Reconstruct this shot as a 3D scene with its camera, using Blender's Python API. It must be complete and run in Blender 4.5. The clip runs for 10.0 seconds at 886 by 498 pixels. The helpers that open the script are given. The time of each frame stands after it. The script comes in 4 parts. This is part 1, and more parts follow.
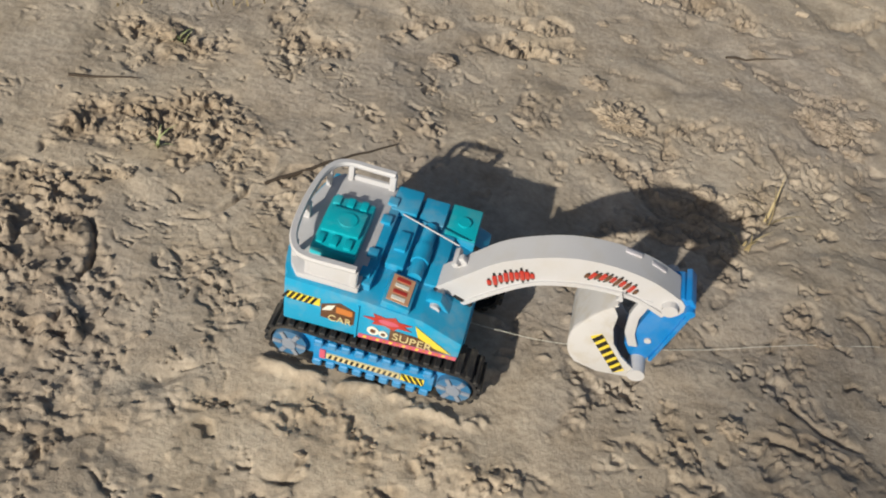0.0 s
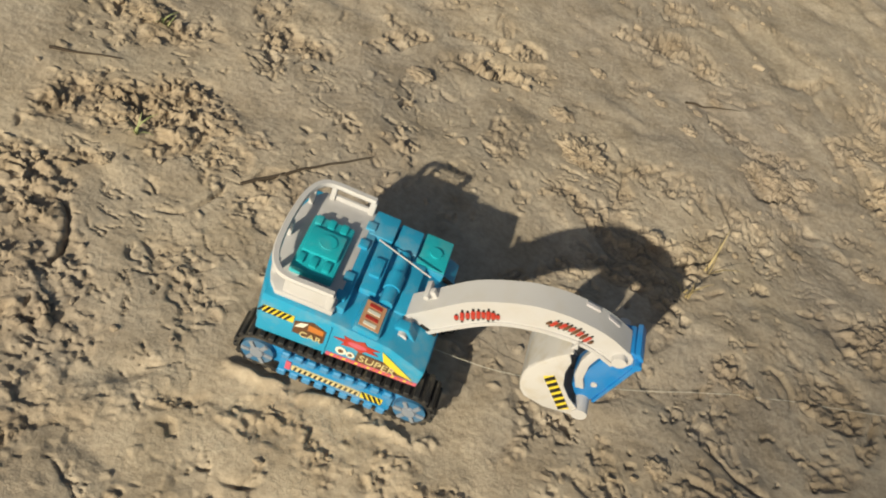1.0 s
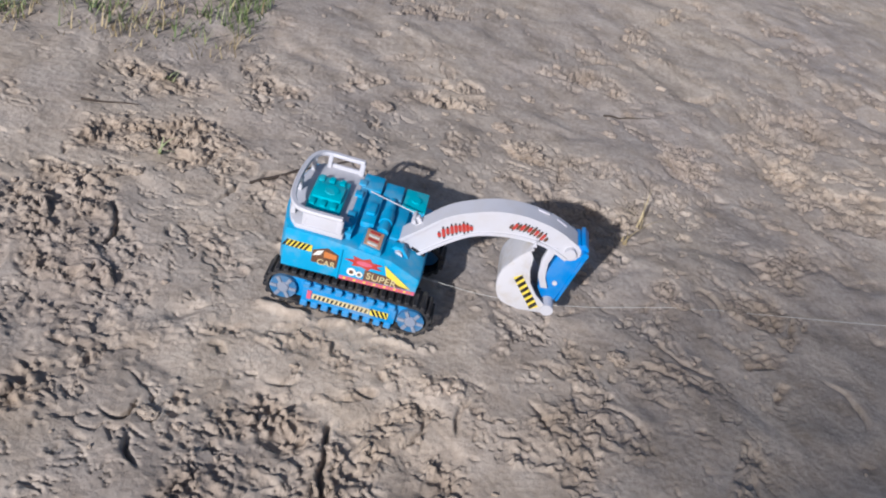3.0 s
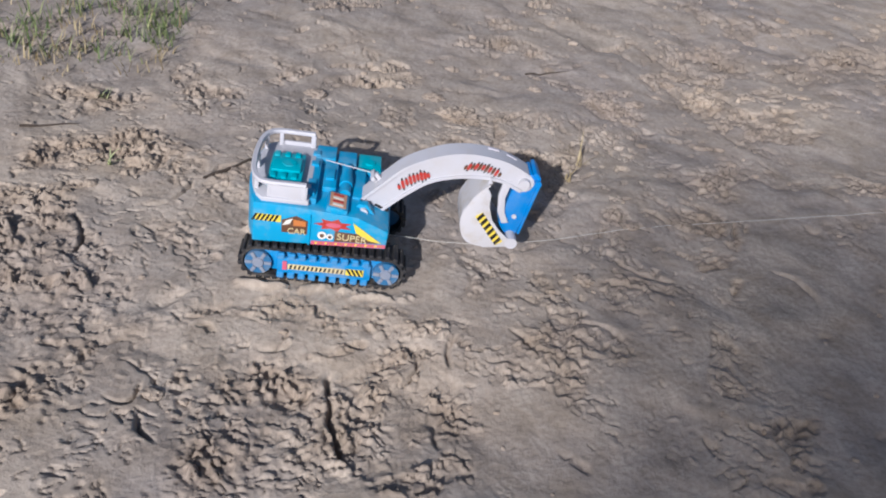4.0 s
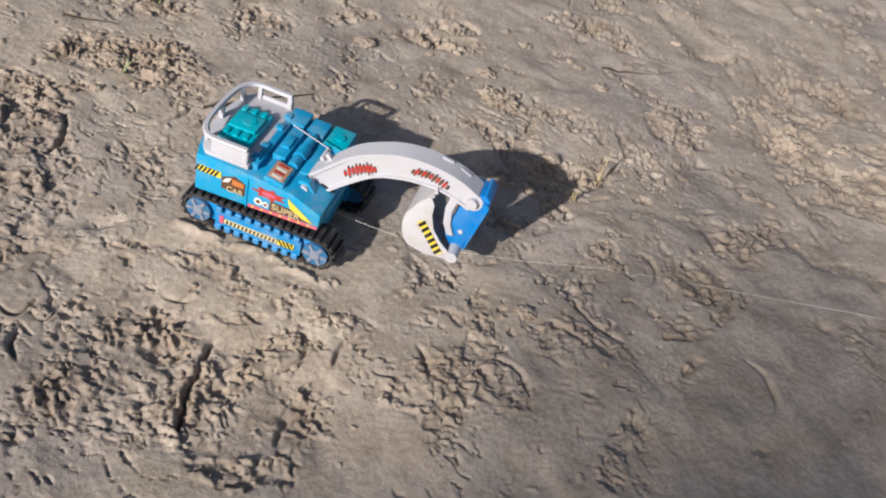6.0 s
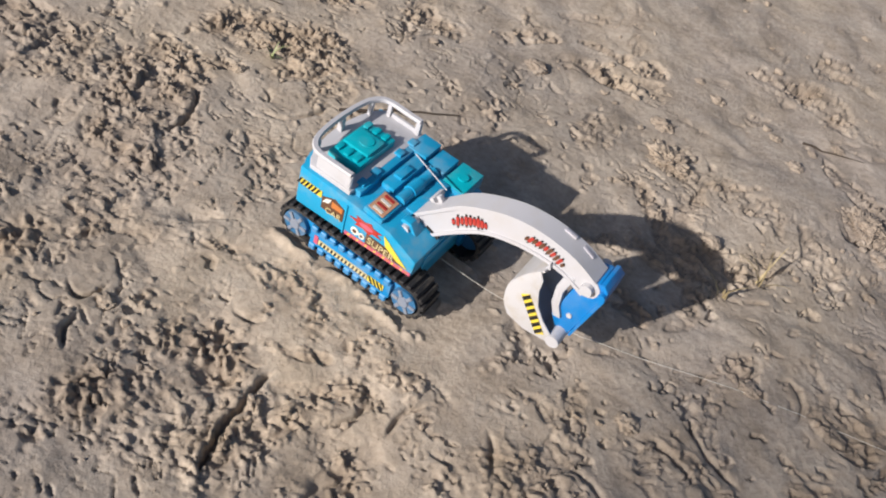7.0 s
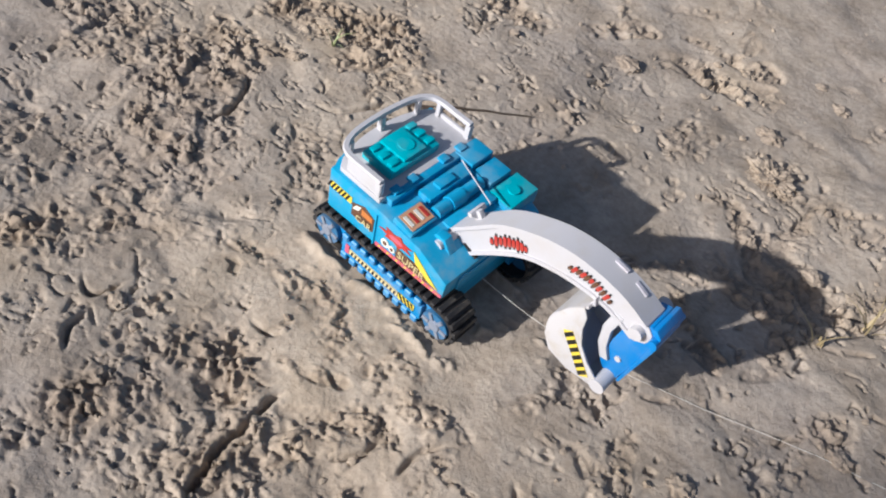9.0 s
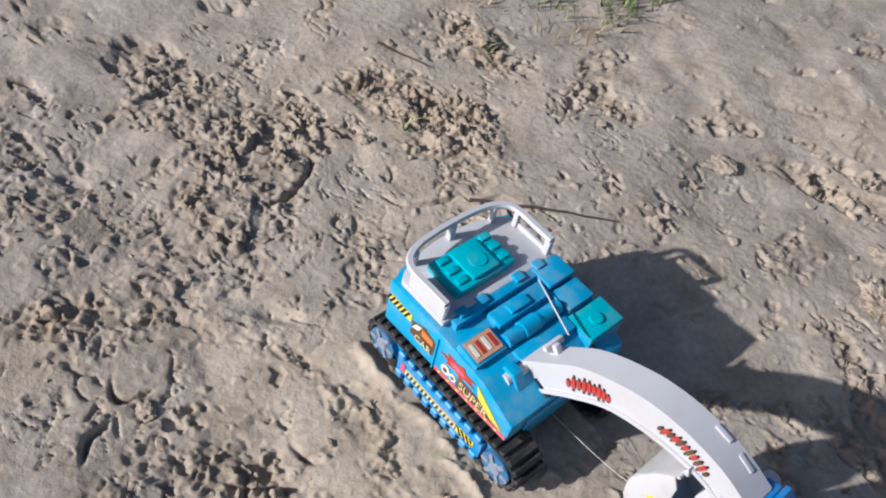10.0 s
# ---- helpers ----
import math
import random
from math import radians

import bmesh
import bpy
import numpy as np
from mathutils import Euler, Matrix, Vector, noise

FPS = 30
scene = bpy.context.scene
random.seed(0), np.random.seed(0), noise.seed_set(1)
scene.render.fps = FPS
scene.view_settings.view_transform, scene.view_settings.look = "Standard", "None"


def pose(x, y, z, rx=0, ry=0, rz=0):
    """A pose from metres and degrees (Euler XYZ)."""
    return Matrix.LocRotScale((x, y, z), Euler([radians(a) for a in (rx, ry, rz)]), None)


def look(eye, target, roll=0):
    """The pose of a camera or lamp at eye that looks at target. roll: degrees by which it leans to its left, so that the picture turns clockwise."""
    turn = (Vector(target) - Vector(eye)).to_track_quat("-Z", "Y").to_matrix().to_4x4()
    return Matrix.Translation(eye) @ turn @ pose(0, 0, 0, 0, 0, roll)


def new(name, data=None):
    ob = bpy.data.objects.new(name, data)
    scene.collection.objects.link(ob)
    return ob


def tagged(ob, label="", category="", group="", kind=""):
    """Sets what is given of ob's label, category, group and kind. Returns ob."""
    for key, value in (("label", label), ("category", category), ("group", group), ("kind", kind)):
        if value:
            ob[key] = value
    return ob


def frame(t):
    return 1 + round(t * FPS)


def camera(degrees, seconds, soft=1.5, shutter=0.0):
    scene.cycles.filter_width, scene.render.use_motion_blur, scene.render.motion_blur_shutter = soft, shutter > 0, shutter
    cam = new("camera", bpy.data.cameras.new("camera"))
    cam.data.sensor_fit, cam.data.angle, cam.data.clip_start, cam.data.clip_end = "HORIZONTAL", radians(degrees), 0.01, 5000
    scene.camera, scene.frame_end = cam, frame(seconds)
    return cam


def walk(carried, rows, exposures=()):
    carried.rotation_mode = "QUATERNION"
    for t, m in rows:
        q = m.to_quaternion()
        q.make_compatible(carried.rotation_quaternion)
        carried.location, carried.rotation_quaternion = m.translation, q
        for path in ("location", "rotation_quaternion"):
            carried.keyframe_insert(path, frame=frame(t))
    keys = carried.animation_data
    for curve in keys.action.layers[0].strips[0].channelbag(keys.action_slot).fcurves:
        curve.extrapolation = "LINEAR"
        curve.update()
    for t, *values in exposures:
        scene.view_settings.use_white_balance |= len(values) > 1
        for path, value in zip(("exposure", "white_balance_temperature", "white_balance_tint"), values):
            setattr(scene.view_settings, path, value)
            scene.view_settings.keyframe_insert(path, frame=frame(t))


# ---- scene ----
cam = camera(55.0, 10.0, soft=2.0)
# seconds, eye, yaw, pitch, roll
ROWS = [
    (0.0, 0.0633, -0.4982, 0.6355, 3.45, -46.29, 13.22),
    (0.5, 0.0557, -0.5152, 0.6588, 5.77, -43.93, 8.99),
    (1.0, 0.0047, -0.4955, 0.6899, -4.51, -46.62, 25.59),
    (1.5, 0.1405, -0.5937, 0.7073, 0.43, -43.52, 21.46),
    (2.0, 0.1194, -0.6753, 0.7109, 0.23, -40.40, 20.31),
    (2.5, 0.0458, -0.7430, 0.6976, -1.60, -38.13, 18.51),
    (2.7, 0.0459, -0.7568, 0.6910, -2.78, -37.64, 19.06),
    (3.8, 0.0270, -0.8687, 0.6194, -6.92, -34.80, 11.36),
    (4.0, 0.0193, -0.8704, 0.6308, -8.28, -34.86, 10.80),
    (4.5, -0.0668, -0.8189, 0.7101, -12.98, -37.49, 22.55),
    (5.0, -0.0486, -0.7972, 0.7170, -18.25, -38.94, 21.66),
    (5.5, 0.1700, -0.8192, 0.7104, -4.30, -39.02, 18.33),
    (5.7, 0.2262, -0.8046, 0.7285, -0.87, -40.52, 16.98),
    (6.8, 0.2807, -0.5924, 0.7476, 16.98, -47.88, 23.55),
    (7.0, 0.2763, -0.5853, 0.7200, 19.53, -47.41, 20.42),
    (7.5, 0.2916, -0.5807, 0.6886, 22.46, -46.72, 16.73),
    (8.0, 0.2806, -0.5466, 0.6791, 26.85, -47.93, 11.78),
    (8.5, 0.3163, -0.5328, 0.6782, 26.76, -50.02, 9.49),
    (9.0, 0.2969, -0.4580, 0.6830, 31.49, -50.89, 15.20),
    (9.5, 0.2810, -0.4352, 0.6601, 35.61, -48.55, 11.95),
    (10.0, 0.2162, -0.3842, 0.6537, 38.67, -48.97, 13.69),
]


def aim(x, y, z, yaw, pitch, roll):
    a, b = radians(yaw), radians(pitch)
    way = Vector((-math.sin(a) * math.cos(b), math.cos(a) * math.cos(b), math.sin(b)))
    return look((x, y, z), Vector((x, y, z)) + way, roll)


EXPOSURES = [(0.0, 0.02, 6700, 7), (0.3, 0.02, 8100, 3), (1.0, 0.08, 7800, 3), (1.4, 0.14, 7100, 10), (2.5, 0.14, 5600, 16),
             (4.5, 0.02, 5600, 17), (5.5, 0.12, 5900, 15), (7.5, 0.26, 6250, 14), (10.0, 0.30, 5750, 13)]
walk(cam, [(t, aim(*row)) for t, *row in ROWS], EXPOSURES)

# ---- sky and sun ----
SUN_WAY, SUN_UP = 68.0, 27.0  # the way the shadows fall in plan, and the sun's height, in degrees
world = bpy.data.worlds.new("sky")
scene.world = world
world.use_nodes = True
sky = world.node_tree.nodes.new("ShaderNodeTexSky")
sky.sky_type, sky.sun_disc = "NISHITA", False
sky.sun_elevation = radians(SUN_UP)
sky.air_density, sky.dust_density, sky.ozone_density = 0.9, 2.0, 0.8
sky.sun_rotation = radians(90 - SUN_WAY + 180)
world.node_tree.links.new(sky.outputs[0], world.node_tree.nodes["Background"].inputs["Color"])
world.node_tree.nodes["Background"].inputs["Strength"].default_value = 0.066
sun = new("sun", bpy.data.lights.new("sun", "SUN"))
sun.data.energy, sun.data.angle, sun.data.color = 4.7, radians(0.9), (1.0, 0.94, 0.84)
sun.matrix_world = look((0, 0, 3), (3 / math.tan(radians(SUN_UP)) * math.cos(radians(SUN_WAY)),
                                    3 / math.tan(radians(SUN_UP)) * math.sin(radians(SUN_WAY)), 0))

# ---- materials ----
def material(name, colour, rough=0.5, metal=0.0, coat=0.0):
    m = bpy.data.materials.new(name)
    m.use_nodes = True
    b = m.node_tree.nodes["Principled BSDF"]
    b.inputs["Base Color"].default_value = (*colour, 1)
    b.inputs["Roughness"].default_value = rough
    b.inputs["Metallic"].default_value = metal
    b.inputs["Coat Weight"].default_value = coat
    return m, m.node_tree.nodes, m.node_tree.links, b


def add(nodes, kind, **values):
    n = nodes.new(kind)
    for key, value in values.items():
        n.inputs[key.replace("_", " ")].default_value = value
    return n


def plastic(name, colour, rough=0.35, dust=0.35):
    """Moulded toy plastic, scuffed and dusted with sand."""
    m, nodes, links, b = material(name, colour, rough)
    place = nodes.new("ShaderNodeTexCoord")
    big = add(nodes, "ShaderNodeTexNoise", Scale=38.0, Detail=6.0, Roughness=0.65)
    fine = add(nodes, "ShaderNodeTexNoise", Scale=420.0, Detail=3.0)
    links.new(place.outputs["Object"], big.inputs["Vector"])
    links.new(place.outputs["Object"], fine.inputs["Vector"])
    ramp = nodes.new("ShaderNodeValToRGB")
    ramp.color_ramp.elements[0].position, ramp.color_ramp.elements[1].position = 0.48, 0.78
    ramp.color_ramp.elements[0].color, ramp.color_ramp.elements[1].color = (0, 0, 0, 1), (dust, dust, dust, 1)
    links.new(big.outputs["Fac"], ramp.inputs["Fac"])
    mix = nodes.new("ShaderNodeMix")
    mix.data_type = "RGBA"
    mix.inputs["A"].default_value, mix.inputs["B"].default_value = (*colour, 1), (0.42, 0.36, 0.27, 1)
    links.new(ramp.outputs["Color"], mix.inputs["Factor"])
    links.new(mix.outputs["Result"], b.inputs["Base Color"])
    spread = nodes.new("ShaderNodeMapRange")
    spread.inputs["To Min"].default_value, spread.inputs["To Max"].default_value = rough - 0.08, rough + 0.25
    links.new(big.outputs["Fac"], spread.inputs["Value"])
    links.new(spread.outputs["Result"], b.inputs["Roughness"])
    bump = add(nodes, "ShaderNodeBump", Strength=0.12, Distance=0.0006)
    links.new(fine.outputs["Fac"], bump.inputs["Height"])
    links.new(bump.outputs["Normal"], b.inputs["Normal"])
    return m


BLUE = plastic("blue_plastic", (0.010, 0.30, 0.53))
TEAL = plastic("teal_plastic", (0.0, 0.38, 0.46), 0.35, 0.2)
DEEP = plastic("deep_blue_plastic", (0.005, 0.19, 0.52), 0.35, 0.15)
WHITE = plastic("white_plastic", (0.50, 0.495, 0.515), 0.42, 0.24)
MUDDY = plastic("mud_smeared_white_plastic", (0.51, 0.50, 0.505), 0.5, 0.85)
GREY = plastic("grey_plastic", (0.50, 0.48, 0.52), 0.5)
RUBBER = plastic("black_rubber", (0.016, 0.016, 0.018), 0.6, 0.3)
RIM = plastic("dusty_blue_plastic", (0.025, 0.13, 0.27), 0.5)
GEAR = plastic("track_blue_plastic", (0.008, 0.22, 0.50), 0.4, 0.45)
SPOKE = plastic("greyish_blue_plastic", (0.20, 0.23, 0.29), 0.5)
SALMON = plastic("pale_orange_print", (0.56, 0.30, 0.17), 0.45)
INK = plastic("black_print", (0.012, 0.011, 0.012), 0.4, 0.15)
RED = plastic("red_print", (0.42, 0.035, 0.025), 0.4, 0.2)
ORANGE = plastic("orange_print", (0.50, 0.17, 0.04), 0.4, 0.25)
YELLOW = plastic("yellow_print", (0.72, 0.56, 0.05), 0.4, 0.25)
BROWN = plastic("brown_print", (0.11, 0.05, 0.025), 0.4, 0.2)
PALE = plastic("pale_print", (0.72, 0.70, 0.62), 0.4, 0.2)
CREAM = plastic("yellowish_print", (0.60, 0.50, 0.26), 0.45, 0.35)
PINK = plastic("pink_print", (0.55, 0.10, 0.16), 0.4, 0.2)


def soil():
    m, nodes, links, b = material("dry_sandy_soil", (0.36, 0.29, 0.2), 0.92)
    b.inputs["Specular IOR Level"].default_value = 0.25
    place = nodes.new("ShaderNodeTexCoord")
    layers = []
    for scale, detail in ((2.6, 4.0), (17.0, 6.0), (140.0, 5.0), (900.0, 2.0)):
        n = add(nodes, "ShaderNodeTexNoise", Scale=scale, Detail=detail, Roughness=0.6)
        links.new(place.outputs["Object"], n.inputs["Vector"])
        layers.append(n.outputs["Fac"])
    ramp = nodes.new("ShaderNodeValToRGB")
    e = ramp.color_ramp.elements
    e[0].position, e[0].color = 0.3, (0.30, 0.252, 0.20, 1)
    e[1].position, e[1].color = 0.72, (0.46, 0.405, 0.345, 1)
    e.new(0.5).color = (0.385, 0.332, 0.276, 1)
    links.new(layers[1], ramp.inputs["Fac"])
    wide = nodes.new("ShaderNodeValToRGB")
    w = wide.color_ramp.elements
    w[0].position, w[0].color = 0.35, (0.86, 0.86, 0.88, 1)
    w[1].position, w[1].color = 0.65, (1.1, 1.07, 1.0, 1)
    links.new(layers[0], wide.inputs["Fac"])
    grain = nodes.new("ShaderNodeValToRGB")
    g = grain.color_ramp.elements
    g[0].position, g[0].color = 0.3, (0.84, 0.83, 0.82, 1)
    g[1].position, g[1].color = 0.62, (1.08, 1.08, 1.08, 1)
    links.new(layers[2], grain.inputs["Fac"])
    out = ramp.outputs["Color"]
    for other in (wide, grain):
        mul = nodes.new("ShaderNodeMix")
        mul.data_type, mul.blend_type = "RGBA", "MULTIPLY"
        mul.inputs["Factor"].default_value = 1.0
        links.new(out, mul.inputs["A"])
        links.new(other.outputs["Color"], mul.inputs["B"])
        out = mul.outputs["Result"]
    # freshly broken soil is damper and browner than the dry skin
    damp = nodes.new("ShaderNodeAttribute")
    damp.attribute_name = "broken"
    brown = nodes.new("ShaderNodeMix")
    brown.data_type, brown.blend_type = "RGBA", "MULTIPLY"
    brown.inputs["B"].default_value = (0.81, 0.755, 0.695, 1)
    links.new(damp.outputs["Fac"], brown.inputs["Factor"])
    links.new(out, brown.inputs["A"])
    links.new(brown.outputs["Result"], b.inputs["Base Color"])
    first = add(nodes, "ShaderNodeBump", Strength=0.45, Distance=0.004)
    second = add(nodes, "ShaderNodeBump", Strength=0.4, Distance=0.0012)
    links.new(layers[2], first.inputs["Height"])
    links.new(layers[3], second.inputs["Height"])
    links.new(first.outputs["Normal"], second.inputs["Normal"])
    links.new(second.outputs["Normal"], b.inputs["Normal"])
    return m


def per_island(name, low, high, rough):
    m, nodes, links, b = material(name, low, rough)
    geo = nodes.new("ShaderNodeNewGeometry")
    ramp = nodes.new("ShaderNodeValToRGB")
    ramp.color_ramp.elements[0].color, ramp.color_ramp.elements[1].color = (*low, 1), (*high, 1)
    links.new(geo.outputs["Random Per Island"], ramp.inputs["Fac"])
    links.new(ramp.outputs["Color"], b.inputs["Base Color"])
    return m


SOIL = soil()
GRASS = per_island("grass_blades", (0.06, 0.11, 0.025), (0.24, 0.26, 0.10), 0.6)
STRAW = per_island("dry_straw", (0.20, 0.15, 0.07), (0.42, 0.34, 0.19), 0.7)
BARK = per_island("dark_twig", (0.035, 0.026, 0.02), (0.07, 0.05, 0.035), 0.85)
LEAF = per_island("pale_sprout", (0.20, 0.26, 0.10), (0.38, 0.40, 0.2), 0.6)


# ---- ground ----
def lattice(ix, iy, seed):
    h = (ix.astype(np.int64) * 374761393 + iy.astype(np.int64) * 668265263 + seed * 974634541) & 0xFFFFFFFF
    h = ((h ^ (h >> 13)) * 1274126177) & 0xFFFFFFFF
    h = ((h ^ (h >> 16)) * 2246822519) & 0xFFFFFFFF
    return ((h ^ (h >> 15)) & 0xFFFFFF) / float(0xFFFFFF)


def value_noise(x, y, size, seed):
    x, y = x / size + 917.3, y / size + 431.7
    ix, iy = np.floor(x), np.floor(y)
    u, v = x - ix, y - iy
    u, v = u * u * (3 - 2 * u), v * v * (3 - 2 * v)
    a, b = lattice(ix, iy, seed), lattice(ix + 1, iy, seed)
    c, d = lattice(ix, iy + 1, seed), lattice(ix + 1, iy + 1, seed)
    return (a + (b - a) * u) * (1 - v) + (c + (d - c) * u) * v


def turned(x, y, degrees):
    c, s = math.cos(radians(degrees)), math.sin(radians(degrees))
    return c * x - s * y, s * x + c * y


def fractal(x, y, size, seed, octaves=3, fall=0.5):
    total, weight, k = 0.0, 0.0, 1.0
    for i in range(octaves):
        a, b = turned(x, y, 31 * i + 17)
        total = total + k * value_noise(a, b, size / 2 ** i, seed + i)
        weight += k
        k *= fall
    return total / weight


def step(v, low, high):
    v = np.clip((v - low) / (high - low), 0, 1)
    return v * v * (3 - 2 * v)


def spot(x, y, cx, cy, rx, ry=None, turn=0.0):
    a, b = turned(x - cx, y - cy, -turn)
    return np.exp(-((a / rx) ** 2 + (b / (ry or rx)) ** 2))


# churned patches: centre, radii, turn, strength
CHURNED_NEAR = [(-0.36, -0.01, 0.05, 0.07, 60, 1.0), (-0.3, -0.08, 0.035, 0.025, 0, 1.0), (-0.29, -0.15, 0.06, 0.02, 110, 0.9), (-0.04, -0.24, 0.05, 0.04, 10, 0.8),
                (0.03, -0.28, 0.07, 0.05, 60, 0.75), (0.08, -0.2, 0.06, 0.03, 20, 0.7), (0.14, -0.27, 0.05, 0.04, 40, 0.6), (-0.08, -0.35, 0.06, 0.04, 10, 0.9),
                (-0.26, -0.27, 0.05, 0.04, 30, 0.8), (-0.5, -0.04, 0.08, 0.06, 20, 0.8), (0.38, -0.02, 0.08, 0.03, 20, 0.6), (0.02, -0.3, 0.22, 0.1, 15, 0.42),
                (0.26, -0.14, 0.12, 0.06, 30, 0.5), (-0.24, -0.16, 0.12, 0.1, 30, 0.55), (0.12, -0.13, 0.08, 0.03, 10, 0.55), (-0.06, -0.12, 0.08, 0.02, 0, 0.6)]
CHURNED_BEYOND = [(-0.33, 0.18, 0.07, 0.05, 20, 1.0), (0.42, 0.12, 0.025, 0.02, 0, 1.0), (0.19, 0.41, 0.05, 0.04, 0, 0.7), (0.46, 0.52, 0.06, 0.05, 20, 0.9),
                  (0.33, 0.31, 0.05, 0.035, 30, 0.9), (0.68, 0.6, 0.08, 0.05, 30, 0.8), (0.62, 0.3, 0.12, 0.05, 60, 0.6), (-0.38, 0.34, 0.06, 0.03, 10, 0.9),
                  (-0.05, 0.31, 0.04, 0.02, 10, 0.6), (0.25, 0.32, 0.05, 0.025, 30, 0.7), (0.75, 0.85, 0.15, 0.06, 40, 0.8), (0.3, 0.75, 0.12, 0.04, 10, 0.7),
                  (1.1, 0.9, 0.25, 0.1, 30, 0.7), (0.05, 0.52, 0.1, 0.03, 30, 0.7)]
# clefts in the crust: start, heading, length, bend, depth
CRACKS = [(0.045, -0.335, 98, 0.135, 8, 0.015), (0.356, -0.012, -20, 0.075, 10, 0.01), (0.375, 0.045, -28, 0.1, -12, 0.008), (-0.165, -0.235, -150, 0.05, 70, 0.012),
          (-0.13, -0.33, 120, 0.06, 10, 0.009), (0.1, -0.225, 80, 0.06, -20, 0.008), (0.15, -0.2, 70, 0.07, 25, 0.007), (0.135, -0.31, 85, 0.05, 10, 0.009),
          (0.22, -0.12, -60, 0.06, 15, 0.006), (-0.29, -0.06, 115, 0.1, -25, 0.009), (0.3, -0.1, -35, 0.08, 25, 0.006), (-0.02, -0.165, -170, 0.05, 30, 0.006),
          (0.44, 0.17, -60, 0.07, 40, 0.006), (-0.24, 0.05, 60, 0.1, -25, 0.006), (0.32, 0.27, 50, 0.12, -20, 0.006), (0.6, 0.05, -65, 0.1, 30, 0.005)]


def warped(x, y, size, amount, seed):
    """Places shifted by noise, so that patterns lose their regular shapes."""
    return (x + (fractal(x, y, size, seed, 2) - 0.5) * amount, y + (fractal(x, y, size, seed + 50, 2) - 0.5) * amount)


def cells(x, y, size, seed):
    """Nearest cell of a jittered grid: distance, gap to the next cell, its random number and the offset from its centre."""
    u, v = x / size + 731.2, y / size + 217.9
    iu, iv = np.floor(u), np.floor(v)
    first, second = np.full(x.shape, 9.0), np.full(x.shape, 9.0)
    key, du, dv = np.zeros(x.shape), np.zeros(x.shape), np.zeros(x.shape)
    for a in (-1, 0, 1):
        for b in (-1, 0, 1):
            ox = iu + a + 0.1 + 0.8 * lattice(iu + a, iv + b, seed) - u
            oy = iv + b + 0.1 + 0.8 * lattice(iu + a, iv + b, seed + 1) - v
            d = np.hypot(ox, oy)
            nearer = d < first
            second = np.where(nearer, first, np.minimum(second, d))
            key = np.where(nearer, lattice(iu + a, iv + b, seed + 2), key)
            du, dv = np.where(nearer, ox, du), np.where(nearer, oy, dv)
            first = np.where(nearer, d, first)
    return first, second - first, key, du, dv


def chips(x, y, size, seed, share):
    """Angular broken pieces, each tilted its own way, with gaps between; share: which part of the cells holds a piece."""
    a, b = warped(x, y, size * 0.7, size * 0.8, seed)
    d, gap, key, du, dv = cells(a, b, size, seed)
    turn = key * 97.0
    top = 0.55 + 0.45 * np.sin(key * 53.0) + 0.75 * (du * np.cos(turn) + dv * np.sin(turn))
    return np.clip(top, 0.1, 1.4) * step(gap, 0.02, 0.30) * step(share - (key * 13.7) % 1.0, -0.02, 0.02)


